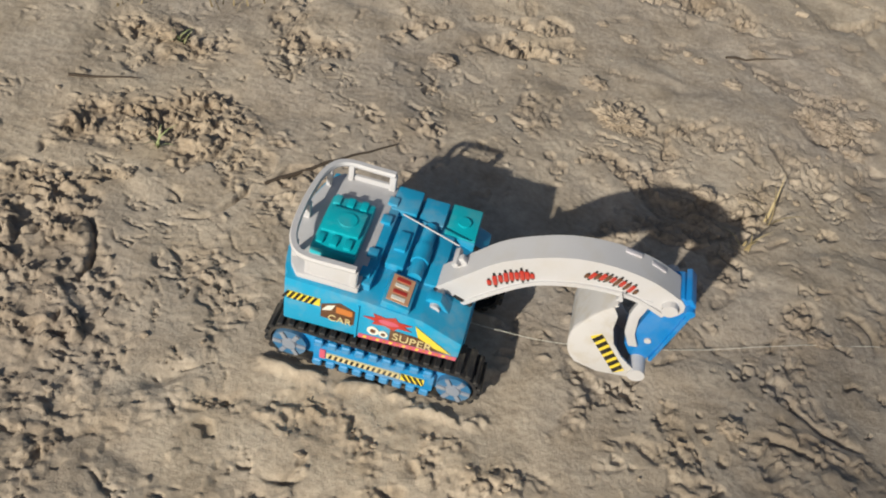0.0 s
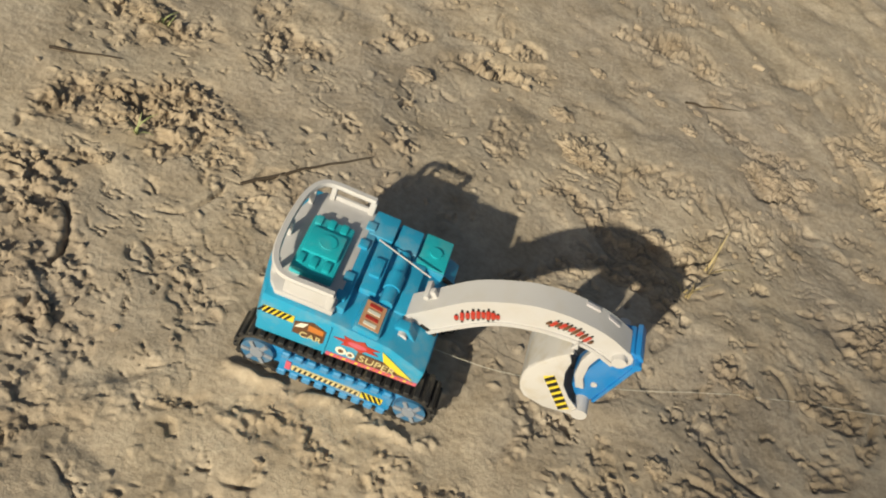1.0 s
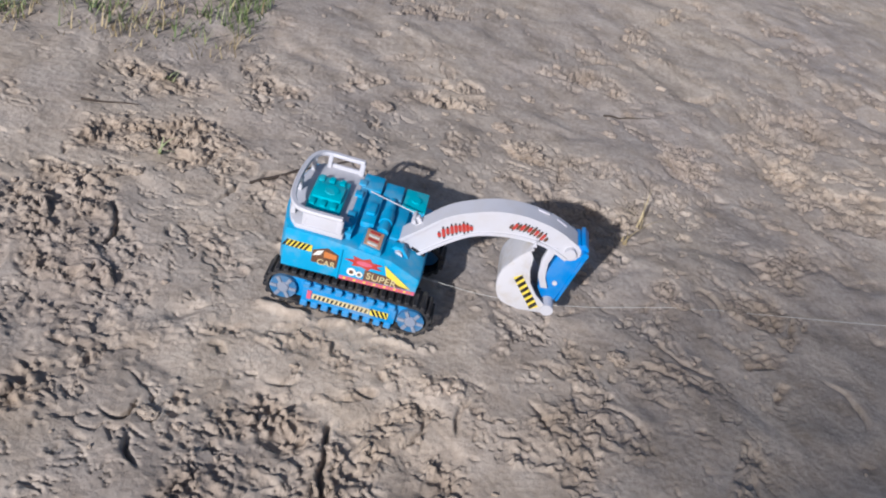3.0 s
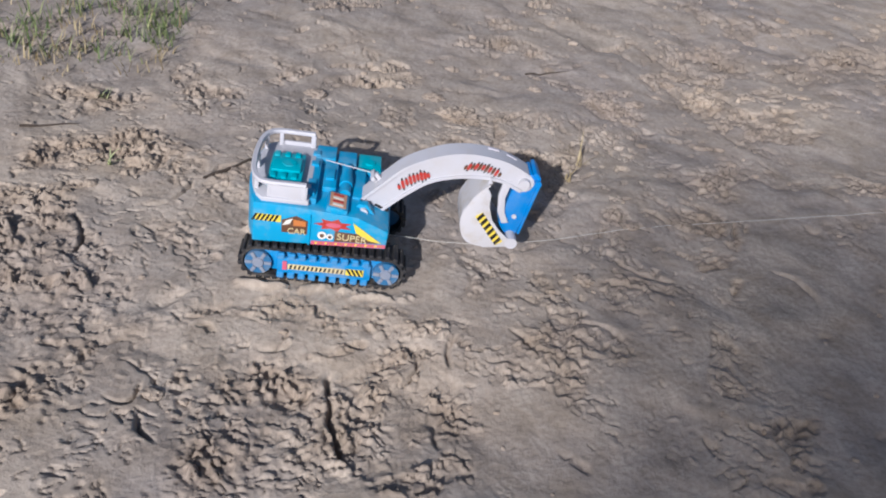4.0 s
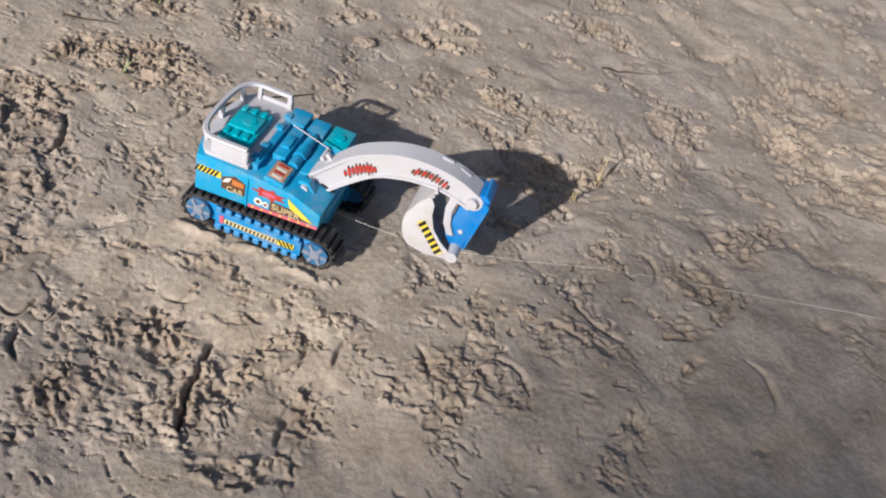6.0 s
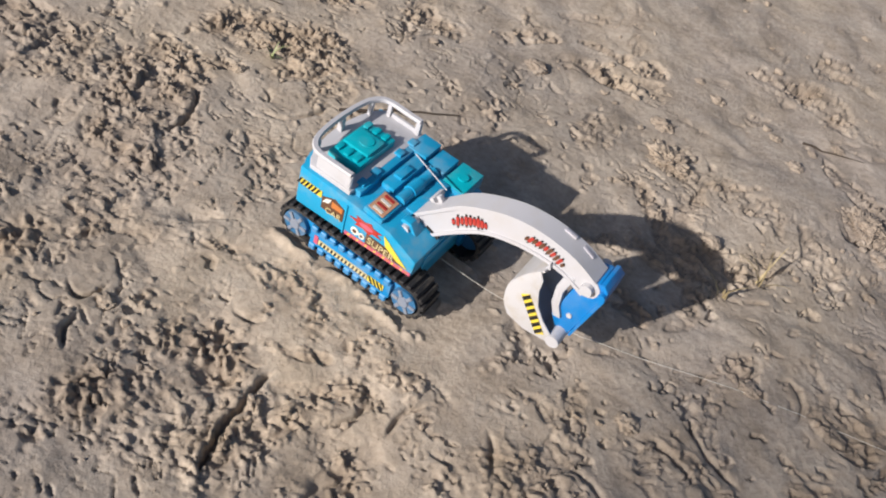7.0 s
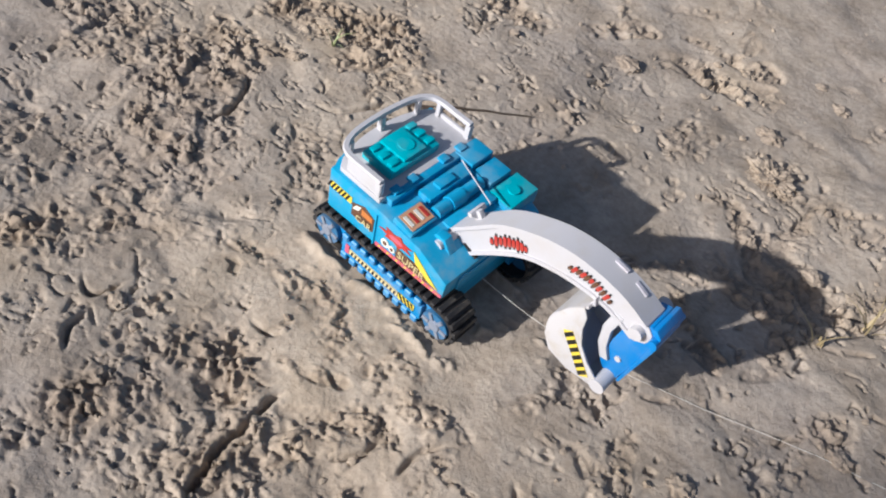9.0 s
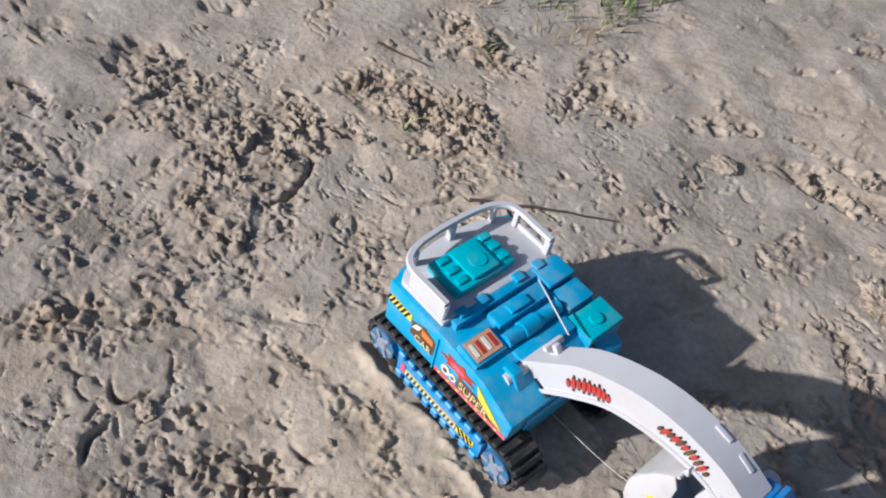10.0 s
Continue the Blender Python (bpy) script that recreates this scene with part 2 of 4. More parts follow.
def height(x, y):
    """The ground's height, and how churned it is (0 to 1)."""
    x, y = np.asarray(x, float), np.asarray(y, float)
    near = step(-np.hypot(x, y), -6.0, -2.5)
    wx, wy = warped(x, y, 0.10, 0.10, 301)
    lx, ly = turned(wx, wy, -28)
    churn = step(fractal(lx * 0.8, ly * 1.3, 0.13, 11, 4, 0.7), 0.60, 0.70) * 0.7
    churn = np.maximum(churn, 0.40 * step(fractal(wx, wy, 0.055, 205, 3, 0.6), 0.58, 0.70))
    churn = churn * (1 - 0.25 * step(np.maximum(x - 0.45, y - 0.35), 0, 0.25))
    uneven = 0.35 + 1.3 * fractal(x, y, 0.035, 71, 2)
    for cx, cy, rx, ry, turn, k in CHURNED_NEAR + CHURNED_BEYOND:
        churn = np.maximum(churn, k * spot(wx, wy, cx, cy, rx, ry, turn) * uneven)
    free = np.clip(step(np.abs(x), 0.10, 0.16) + step(np.abs(y), 0.08, 0.13), 0, 1)
    ragged = (fractal(x, y, 0.04, 617, 3, 0.6) - 0.5) * 0.05
    churn = np.clip(churn, 0, 1) * np.clip(step(np.abs(x) + ragged, 0.095, 0.115) + step(np.abs(y) + ragged, 0.072, 0.088), 0, 1)
    h = (fractal(wx, wy, 0.50, 3, 3) - 0.5) * 0.034 * free + (fractal(wx, wy, 0.13, 23, 3, 0.5) - 0.5) * 0.017 * free
    h = h + (fractal(x, y, 0.020, 29, 3, 0.6) - 0.5) * 0.0022
    fine = step(-np.maximum(np.abs(x - 0.5), np.abs(y - 0.7)), -2.1, -1.5)
    core = step(0.60 - np.maximum(np.abs(x), y + 0.10), 0.0, 0.15)
    # broken soil: tilted plates, then chips and crumbs, with dark gaps between them
    rough = step(churn, 0.20, 0.45)
    px, py = warped(x, y, 0.022, 0.024, 521)
    plates = step(fractal(px, py, 0.024, 541, 4, 0.70), 0.48, 0.51)
    flakes = step(fractal(py, px, 0.010, 561, 3, 0.7), 0.48, 0.52)
    broken = plates * 0.0042 + core * flakes * (0.0016 + 0.0014 * plates) + (chips(x, y, 0.014, 401, 0.35) - 0.2) * 0.0045 + (fractal(x, y, 0.007, 581, 2) - 0.5) * 0.0035 - 0.0045
    broken = broken * (0.70 + 0.75 * step(churn, 0.55, 0.95)) * (1.7 - 0.7 * core)
    h = h + fine * rough * broken
    # thin torn clefts that run mostly one way
    tx, ty = turned(*warped(x, y, 0.03, 0.03, 641), 25)
    torn = np.abs(fractal(tx * 0.45, ty, 0.026, 653, 4, 0.6) - 0.5)
    torn = np.exp(-(torn / 0.010) ** 2) * step(fractal(wx, wy, 0.08, 677, 3, 0.6), 0.50, 0.62)
    h = h - core * free * torn * 0.0045
    # single chips and pits in the smooth parts
    sparse = step(fractal(wx, wy, 0.20, 97, 3), 0.42, 0.62)
    fx, fy = warped(x, y, 0.02, 0.02, 501)
    holes = step(fractal(fx, fy, 0.022, 113, 4, 0.7), 0.655, 0.685) * step(fractal(wx, wy, 0.17, 131, 3), 0.40, 0.60)
    h = h + (chips(x, y, 0.009, 83, 0.05) * 0.0030 * sparse - holes * 0.006) * free * core * (1 - rough)
    for sx, sy, heading, length, bend, depth in CRACKS:
        at = np.hypot(x - sx, y - sy) < length + 0.05
        a, b = turned(x[at] - sx, y[at] - sy, -heading)
        s = np.clip(a / length, 0, 1)
        wobble = (fractal(a, a * 0 + sx * 9, 0.05, 7, 4, 0.6) - 0.5) * 0.014
        off = b - math.radians(bend) * length * s * (1 - s) * 2 + wobble
        ends = step(a, 0, 0.02) * step(length - a, 0, 0.03) * (0.45 + 0.8 * value_noise(a, a * 0 + sy, 0.02, 9))
        lip = step(off, -0.0005, 0.002) * step(-off, -0.035, -0.002)
        h[at] += depth * ends * (0.30 * lip - 1.2 * np.exp(-(off / 0.0027) ** 2))
    # a scraped hollow, and sand pressed up beside the belts
    h = h - spot(x, y, -0.17, -0.12, 0.022, 0.010, 40) * 0.010
    pressed = np.exp(-((np.abs(np.abs(y) - 0.056) - 0.026 - ragged * 0.35) / 0.006) ** 2) * step(0.13 - np.abs(x), 0, 0.04)
    h = h + pressed * (0.001 + 0.006 * step(fractal(x, y, 0.018, 631, 3, 0.6), 0.42, 0.62))
    h = h - 0.0015 * (1 - free)
    return h * near + (1 - near) * (fractal(x, y, 9.0, 5, 3) - 0.5) * 0.25, churn * near


def lines(points):
    """Grid lines from stretches of (end, spacing)."""
    out, (at, _) = [points[0][0]], points[0]
    for end, gap in points[1:]:
        n = max(1, round((end - at) / gap))
        out += [at + (end - at) * (i + 1) / n for i in range(n)]
        at = end
    return np.array(out)


def mesh_object(name, verts, faces, mat, smooth=True):
    me = bpy.data.meshes.new(name)
    me.from_pydata(verts, [], faces)
    me.polygons.foreach_set("use_smooth", np.full(len(me.polygons), smooth))
    me.materials.append(mat)
    me.update()
    return new(name, me)


def make_ground():
    far = [-300, -120, -50, -22, -10, -5]
    xs = np.concatenate([far[:-1], lines([(-5, 0), (-2.2, 0.15), (-1.1, 0.025), (-0.55, 0.006), (0.52, 0.0018), (0.80, 0.0032), (1.9, 0.006), (2.6, 0.03), (5, 0.15)]), [10, 22, 50, 120, 300]])
    ys = np.concatenate([far[:-1], lines([(-5, 0), (-1.6, 0.15), (-0.7, 0.025), (-0.44, 0.006), (0.38, 0.0018), (0.75, 0.0032), (2.1, 0.007), (2.8, 0.03), (5, 0.15)]), [10, 22, 50, 120, 300]])
    X, Y = np.meshgrid(xs, ys)
    Z, churn = height(X, Y)
    nx, ny = len(xs), len(ys)
    index = np.arange(nx * ny).reshape(ny, nx)
    quads = np.stack([index[:-1, :-1], index[:-1, 1:], index[1:, 1:], index[1:, :-1]], -1).reshape(-1, 4)
    me = bpy.data.meshes.new("ground")
    me.vertices.add(nx * ny)
    me.vertices.foreach_set("co", np.stack([X, Y, Z], -1).astype(np.float32).ravel())
    me.loops.add(quads.size)
    me.loops.foreach_set("vertex_index", quads.astype(np.int32).ravel())
    me.polygons.add(len(quads))
    me.polygons.foreach_set("loop_start", np.arange(0, quads.size, 4, dtype=np.int32))
    me.polygons.foreach_set("use_smooth", np.ones(len(quads), bool))
    me.materials.append(SOIL)
    me.update()
    broken = me.attributes.new("broken", "FLOAT", "POINT")
    broken.data.foreach_set("value", (np.clip(churn * 1.3, 0, 1) * (0.5 + 0.5 * fractal(X, Y, 0.2, 717, 2))).astype(np.float32).ravel())
    me.validate()
    ob = new("ground", me)
    return tagged(ob, "dry sandy soil with churned patches, cracks and crumbs", "ground", kind="structure")


ground = make_ground()


# ---- helpers for meshes ----
def part(name, bm, mat, parent, label="", angle=35):
    bmesh.ops.recalc_face_normals(bm, faces=bm.faces)
    me = bpy.data.meshes.new(name)
    bm.to_mesh(me)
    bm.free()
    me.polygons.foreach_set("use_smooth", np.ones(len(me.polygons), bool))
    me.set_sharp_from_angle(angle=radians(angle))
    me.materials.append(mat)
    ob = new(name, me)
    ob.parent = parent
    if label:
        tagged(ob, label)
    return ob


def again(ob, m, parent=None):
    """One more piece on the same mesh."""
    o = new(ob.name.split(".")[0], ob.data)
    o.parent = parent or ob.parent
    o.matrix_basis = m
    return o


def merge(bm, other):
    me = bpy.data.meshes.new("tmp")
    other.to_mesh(me)
    other.free()
    bm.from_mesh(me)
    bpy.data.meshes.remove(me)
    return bm


def box(x0, x1, y0, y1, z0, z1, bevel=0.001, bm=None, turn=None, segments=2):
    b = bmesh.new()
    bmesh.ops.create_cube(b, size=1.0)
    bmesh.ops.scale(b, vec=(x1 - x0, y1 - y0, z1 - z0), verts=b.verts)
    if bevel:
        bmesh.ops.bevel(b, geom=b.edges[:], offset=bevel, segments=segments, affect="EDGES", profile=0.6)
    if turn:
        bmesh.ops.transform(b, matrix=pose(0, 0, 0, *turn), verts=b.verts)
    bmesh.ops.translate(b, vec=((x0 + x1) / 2, (y0 + y1) / 2, (z0 + z1) / 2), verts=b.verts)
    return merge(bm, b) if bm else b


def prism(points, y0, y1, bevel=0.001, bm=None, segments=2):
    """A side outline (x, z) carried across from y0 to y1."""
    b = bmesh.new()
    f = b.faces.new([b.verts.new((x, y0, z)) for x, z in points])
    made = bmesh.ops.extrude_face_region(b, geom=[f])
    bmesh.ops.translate(b, vec=(0, y1 - y0, 0), verts=[v for v in made["geom"] if isinstance(v, bmesh.types.BMVert)])
    bmesh.ops.recalc_face_normals(b, faces=b.faces)
    if bevel:
        bmesh.ops.bevel(b, geom=b.edges[:], offset=bevel, segments=segments, affect="EDGES", profile=0.6)
    return merge(bm, b) if bm else b


def slab(points, z0, z1, bevel=0.001, bm=None):
    """A plan outline (x, y) carried up from z0 to z1."""
    b = bmesh.new()
    f = b.faces.new([b.verts.new((x, y, z0)) for x, y in points])
    made = bmesh.ops.extrude_face_region(b, geom=[f])
    bmesh.ops.translate(b, vec=(0, 0, z1 - z0), verts=[v for v in made["geom"] if isinstance(v, bmesh.types.BMVert)])
    bmesh.ops.recalc_face_normals(b, faces=b.faces)
    if bevel:
        bmesh.ops.bevel(b, geom=b.edges[:], offset=bevel, segments=2, affect="EDGES", profile=0.6)
    return merge(bm, b) if bm else b


def rod(a, b, radius, sides=14, bm=None, radius2=None):
    t = bmesh.new()
    a, b = Vector(a), Vector(b)
    bmesh.ops.create_cone(t, cap_ends=True, segments=sides, radius1=radius, radius2=radius if radius2 is None else radius2, depth=(b - a).length)
    bmesh.ops.transform(t, matrix=Matrix.Translation((a + b) / 2) @ (b - a).to_track_quat("Z", "Y").to_matrix().to_4x4(), verts=t.verts)
    return merge(bm, t) if bm else t


def curve_points(keys, n):
    """A smooth line through the keys."""
    out = []
    k = [keys[0], *keys, keys[-1]]
    for i in range(1, len(k) - 2):
        p0, p1, p2, p3 = (np.array(p, float) for p in k[i - 1:i + 3])
        for j in range(n):
            u = j / n
            out.append(tuple(0.5 * (2 * p1 + (p2 - p0) * u + (2 * p0 - 5 * p1 + 4 * p2 - p3) * u * u + (3 * p1 - p0 - 3 * p2 + p3) * u ** 3)))
    return out + [tuple(np.array(keys[-1], float))]


def lettering(text, size, mat, parent, m, name="lettering", label=""):
    cu = bpy.data.curves.new("text", "FONT")
    cu.body, cu.size, cu.align_x, cu.align_y, cu.extrude = text, size, "CENTER", "CENTER", 0.0003
    tmp = bpy.data.objects.new("text", cu)
    me = bpy.data.meshes.new_from_object(tmp)
    bpy.data.objects.remove(tmp)
    me.materials.clear()
    me.materials.append(mat)
    ob = new(name, me)
    ob.parent, ob.matrix_basis = parent, m
    return tagged(ob, label) if label else ob


SIDE = Matrix(((1, 0, 0, 0), (0, 0, -1, 0), (0, 1, 0, 0), (0, 0, 0, 1)))  # text standing on the right flank


# ---- toy excavator ----
toy = tagged(new("toy_excavator"), "blue and white plastic toy excavator standing on sandy soil, arm lowered", "toy")
toy.empty_display_size = 0.05


def hazard(parent, x0, x1, z0, z1, y, n, lean=0.6, turn=0.0):
    """A yellow strip with slanted black bars, printed on a flank."""
    mx, mz = (x0 + x1) / 2, (z0 + z1) / 2
    m = pose(mx, y, mz, 0, -turn, 0)
    w, h = x1 - x0, z1 - z0
    strip = part("hazard_strip", box(-w / 2, w / 2, -0.0002, 0.0004, -h / 2, h / 2, 0), YELLOW, parent, "yellow strip with slanted black bars")
    strip.matrix_basis = m
    d = w / n
    for i in range(n):
        a = -w / 2 + i * d
        k = h * lean
        pts = [(a + k, -h / 2), (min(a + k + d * 0.55, w / 2), -h / 2), (a + d * 0.55, h / 2), (a, h / 2)]
        part("bar", prism(pts, -0.0006, -0.0001, 0), INK, strip)
    return strip


def crawler(y0, y1, outer):
    """One running gear: belt with lugs, side frame, wheels."""
    gear = part("track_frame", box(-0.070, 0.070, y0 + 0.004, y1 - 0.004, 0.012, 0.040, 0.002), GEAR, toy, "blue track frame")
    c, r = 0.074, 0.0205
    ring = []
    for i in range(17):
        a = -math.pi / 2 + math.pi * i / 16
        ring.append((c + r * math.cos(a), 0.024 + r * math.sin(a)))
    for i in range(17):
        a = math.pi / 2 + math.pi * i / 16
        ring.append((-c + r * math.cos(a), 0.024 + r * math.sin(a)))
    b = bmesh.new()
    loops = []
    for y, k in ((y0, 0.0), (y0, -0.003), (y1, -0.003), (y1, 0.0)):
        vs = []
        for x, z in ring:
            cx = c if x > 0 else -c
            cx = x if abs(x) < c else cx
            d = Vector((x - cx, z - 0.024)).normalized()
            vs.append(b.verts.new((x + d.x * k, y, z + d.y * k)))
        loops.append(vs)
    n = len(ring)
    for i in range(4):
        p, q = loops[i], loops[(i + 1) % 4]
        for j in range(n):
            b.faces.new((p[j], p[(j + 1) % n], q[(j + 1) % n], q[j]))
    belt = part("belt", b, RUBBER, gear, "black rubber belt with cross lugs")
    # lugs round the belt
    total = 4 * c + 2 * math.pi * r
    count = 46
    lug = None
    for i in range(count):
        s = total * i / count
        if s < 2 * c:
            x, z, a = -c + s, 0.024 + r, 0.0
        elif s < 2 * c + math.pi * r:
            a = (s - 2 * c) / r
            x, z = c + r * math.sin(a), 0.024 + r * math.cos(a)
        elif s < 4 * c + math.pi * r:
            x, z, a = c - (s - 2 * c - math.pi * r), 0.024 - r, math.pi
        else:
            a = math.pi + (s - 4 * c - math.pi * r) / r
            x, z = -c + r * math.sin(a), 0.024 + r * math.cos(a)
        m = pose(x, 0, z, 0, math.degrees(a), 0)
        if lug is None:
            lug = part("lug", box(-0.0026, 0.0026, y0, y1, -0.0005, 0.0034, 0.0006, segments=1), RUBBER, gear)
            lug.matrix_basis = m
        else:
            again(lug, m)
    side = -1 if outer < 0 else 1
    face = y0 if side < 0 else y1
    for x in (-c, c):
        w = part("wheel", rod((x, face + side * 0.0015, 0.024), (x, face - side * 0.02, 0.024), 0.0155, 28), RIM, gear, "dusty blue wheel")
        part("hub", rod((x, face + side * 0.0035, 0.024), (x, face, 0.024), 0.006, 16, radius2=0.008), SPOKE, w, "wheel hub")
        spokes = bmesh.new()
        for k in range(6):
            a = math.pi * k / 3
            box(0.007, 0.015, -0.0012, 0.0012, -0.002, 0.002, 0.0004, bm=spokes)
            bmesh.ops.transform(spokes, matrix=Matrix.Rotation(math.pi / 3, 4, "Y"), verts=spokes.verts)
        bmesh.ops.translate(spokes, vec=(x, face + side * 0.002, 0.024), verts=spokes.verts)
        part("spokes", spokes, SPOKE, w)
    # side plate with the row of rollers above and below
    plate = part("side_plate", box(-0.052, 0.056, face - 0.003 if side > 0 else face - 0.002, face + 0.002 if side > 0 else face + 0.003, 0.013, 0.034, 0.001), GEAR, gear)
    roller = None
    for i in range(9):
        x = -0.048 + i * 0.0122
        for z in (0.0365, 0.0095):
            m = pose(x, face + side * 0.001, z)
            if roller is None:
                roller = part("roller", box(-0.0042, 0.0042, -0.0024, 0.0024, -0.0042, 0.0042, 0.0012, segments=1), GEAR, gear, "blue moulded roller")
                roller.matrix_basis = m
            else:
                again(roller, m)
    if side < 0:
        label_strip = part("label_strip", box(-0.040, 0.026, face - 0.0032, face - 0.0018, 0.0195, 0.0265, 0), CREAM, gear, "yellowish strip with slanted dark ticks")
        for i in range(13):
            x = -0.038 + i * 0.0049
            part("tick", prism([(x, 0.0203), (x + 0.0022, 0.0203), (x + 0.0035, 0.0257), (x + 0.0013, 0.0257)], face - 0.0036, face - 0.003, 0), INK, label_strip)
        hazard(gear, 0.027, 0.048, 0.0185, 0.0275, face - 0.0026, 4)
        part("decal", box(-0.046, -0.041, face - 0.0032, face - 0.0022, 0.018, 0.030, 0), PINK, gear, "red printed patch")
    return gear


crawler(-0.072, -0.040, -1)
crawler(0.040, 0.072, 1)
part("chassis", box(-0.066, 0.066, -0.041, 0.041, 0.016, 0.052, 0.003), BLUE, toy, "blue chassis between the belts")

# hull: flanks, rounded tail, sloping nose
hull_side = [(-0.083, 0.050), (0.070, 0.056), (0.071, 0.080), (0.034, 0.096), (-0.012, 0.100), (-0.083, 0.103)]
bm = prism(hull_side, -0.068, 0.068, 0.003)
tail = [(-0.080, -0.067)] + [(-0.080 - 0.014 * math.sin(math.pi * i / 12) ** 0.6, -0.067 + 0.134 * i / 12) for i in range(1, 12)] + [(-0.080, 0.067)]
slab(tail, 0.051, 0.103, 0.002, bm)
part("hull", bm, BLUE, toy, "blue hull with sloping nose and rounded tail")
part("front_panel", box(0.0705, 0.0725, -0.050, 0.050, 0.058, 0.074, 0.001), BLUE, toy)
for k in (0, 1):
    part("grille_bar", box(0.052, 0.070, -0.028 + 0.062 * k, -0.024 + 0.062 * k, 0.0855, 0.0885, 0.0006, turn=(0, 23, 0)), INK, toy, "black groove on the nose")

# white rear deck, its parapet and posts
tail_w = [(-0.022, -0.064), (-0.022, 0.064)] + [(-0.074 - 0.018 * math.sin(math.pi * i / 14) ** 0.6, 0.064 - 0.128 * i / 14) for i in range(15)]
part("rear_deck", slab(tail_w, 0.102, 0.108, 0.0015), WHITE, toy, "white rear deck")


def parapet():
    """The white rail round the rear deck: posts and a rounded top bar, open at the front."""
    line = [(-0.026, -0.060), (-0.045, -0.060), (-0.066, -0.060), (-0.078, -0.055), (-0.0855, -0.040), (-0.0885, -0.015), (-0.0885, 0.015), (-0.0855, 0.040), (-0.078, 0.055), (-0.066, 0.060), (-0.045, 0.060), (-0.026, 0.060)]
    pts = curve_points(line, 4)
    b = bmesh.new()
    prev = None
    for i, (x, y) in enumerate(pts):
        p, q = Vector(pts[max(i - 1, 0)]), Vector(pts[min(i + 1, len(pts) - 1)])
        n = Vector((-(q - p).y, (q - p).x)).normalized() * 0.0028
        ring = [b.verts.new((x + n.x * s, y + n.y * s, z)) for s, z in ((-1, 0.1235), (-1.2, 0.1255), (-0.8, 0.1280), (0.8, 0.1280), (1.2, 0.1255), (1, 0.1235))]
        if prev:
            for j in range(6):
                b.faces.new((prev[j], prev[(j + 1) % 6], ring[(j + 1) % 6], ring[j]))
        else:
            b.faces.new(ring)
        prev = ring
    b.faces.new(prev)
    rail = part("rail", b, WHITE, toy, "white plastic guard rail")
    for x, y, wide in ((-0.0275, -0.060, 0.006), (-0.066, -0.059, 0.005), (-0.0275, 0.060, 0.006), (-0.066, 0.059, 0.005), (-0.087, 0.0, 0.006), (-0.082, -0.045, 0.005), (-0.082, 0.045, 0.005)):
        part("post", box(x - wide / 2, x + wide / 2, y - wide / 2, y + wide / 2, 0.106, 0.1245, 0.0008), WHITE, rail)
    # low walls between the posts
    for y in (-0.0605, 0.0605):
        part("rail_wall", box(-0.064, -0.024, y - 0.0016, y + 0.0016, 0.106, 0.1245 if y < 0 else 0.113, 0.0006), WHITE, rail)
    return rail


parapet()

# engine cover with ribs
cover = part("engine_cover", box(-0.072, -0.033, -0.040, 0.026, 0.106, 0.116, 0.0025), TEAL, toy, "teal ribbed engine cover")
part("cover_lid", box(-0.069, -0.036, -0.020, 0.010, 0.115, 0.1195, 0.002), TEAL, cover)
for y in (-0.034, 0.014):
    for i in range(3):
        x = -0.066 + 0.012 * i
        part("rib", box(x - 0.0032, x + 0.0032, y, y + 0.011, 0.115, 0.1185, 0.0012), TEAL, cover)
part("emblem", rod((-0.050, -0.004, 0.119), (-0.050, -0.004, 0.1205), 0.008, 24), TEAL, cover)

# stepped deck in front of the cover
part("cross_ridge", box(-0.030, -0.014, -0.056, 0.062, 0.098, 0.1075, 0.0015), BLUE, toy)
for y in (-0.044, -0.022, 0.02, 0.044):
    part("ridge_stud", box(-0.026, -0.017, y - 0.005, y + 0.005, 0.106, 0.1105, 0.001), BLUE, toy)
part("cross_block", box(-0.010, 0.006, -0.026, 0.034, 0.097, 0.106, 0.0015), BLUE, toy)
part("block_cap", box(-0.007, 0.003, -0.010, 0.012, 0.105, 0.109, 0.001), BLUE, toy)
part("cross_pipe", rod((0.017, -0.030, 0.101), (0.017, 0.032, 0.101), 0.0065, 16), BLUE, toy)
part("pipe_sleeve", rod((0.017, -0.012, 0.101), (0.017, 0.006, 0.101), 0.008, 16), BLUE, toy)
part("nose_block", box(0.026, 0.040, -0.030, 0.032, 0.090, 0.099, 0.0015), BLUE, toy)
for i, (x0, x1, z) in enumerate(((-0.022, 0.002, 0.1085), (0.004, 0.027, 0.1035))):
    part("step", box(x0, x1, 0.036, 0.067, 0.094, z, 0.0015), BLUE, toy)
cab = part("cab_roof", box(0.028, 0.058, 0.032, 0.074, 0.080, 0.0965, 0.0015), BLUE, toy, "blue cab block")
part("cab_top", box(0.029, 0.0575, 0.033, 0.0735, 0.096, 0.0985, 0.001), TEAL, cab, "teal green cab top")
part("cab_lamp", rod((0.044, 0.052, 0.098), (0.044, 0.052, 0.1005), 0.006, 18), TEAL, cab)
part("control_rod", rod((-0.010, 0.034, 0.107), (0.046, 0.012, 0.110), 0.0007, 8), WHITE, toy, "thin white rod")

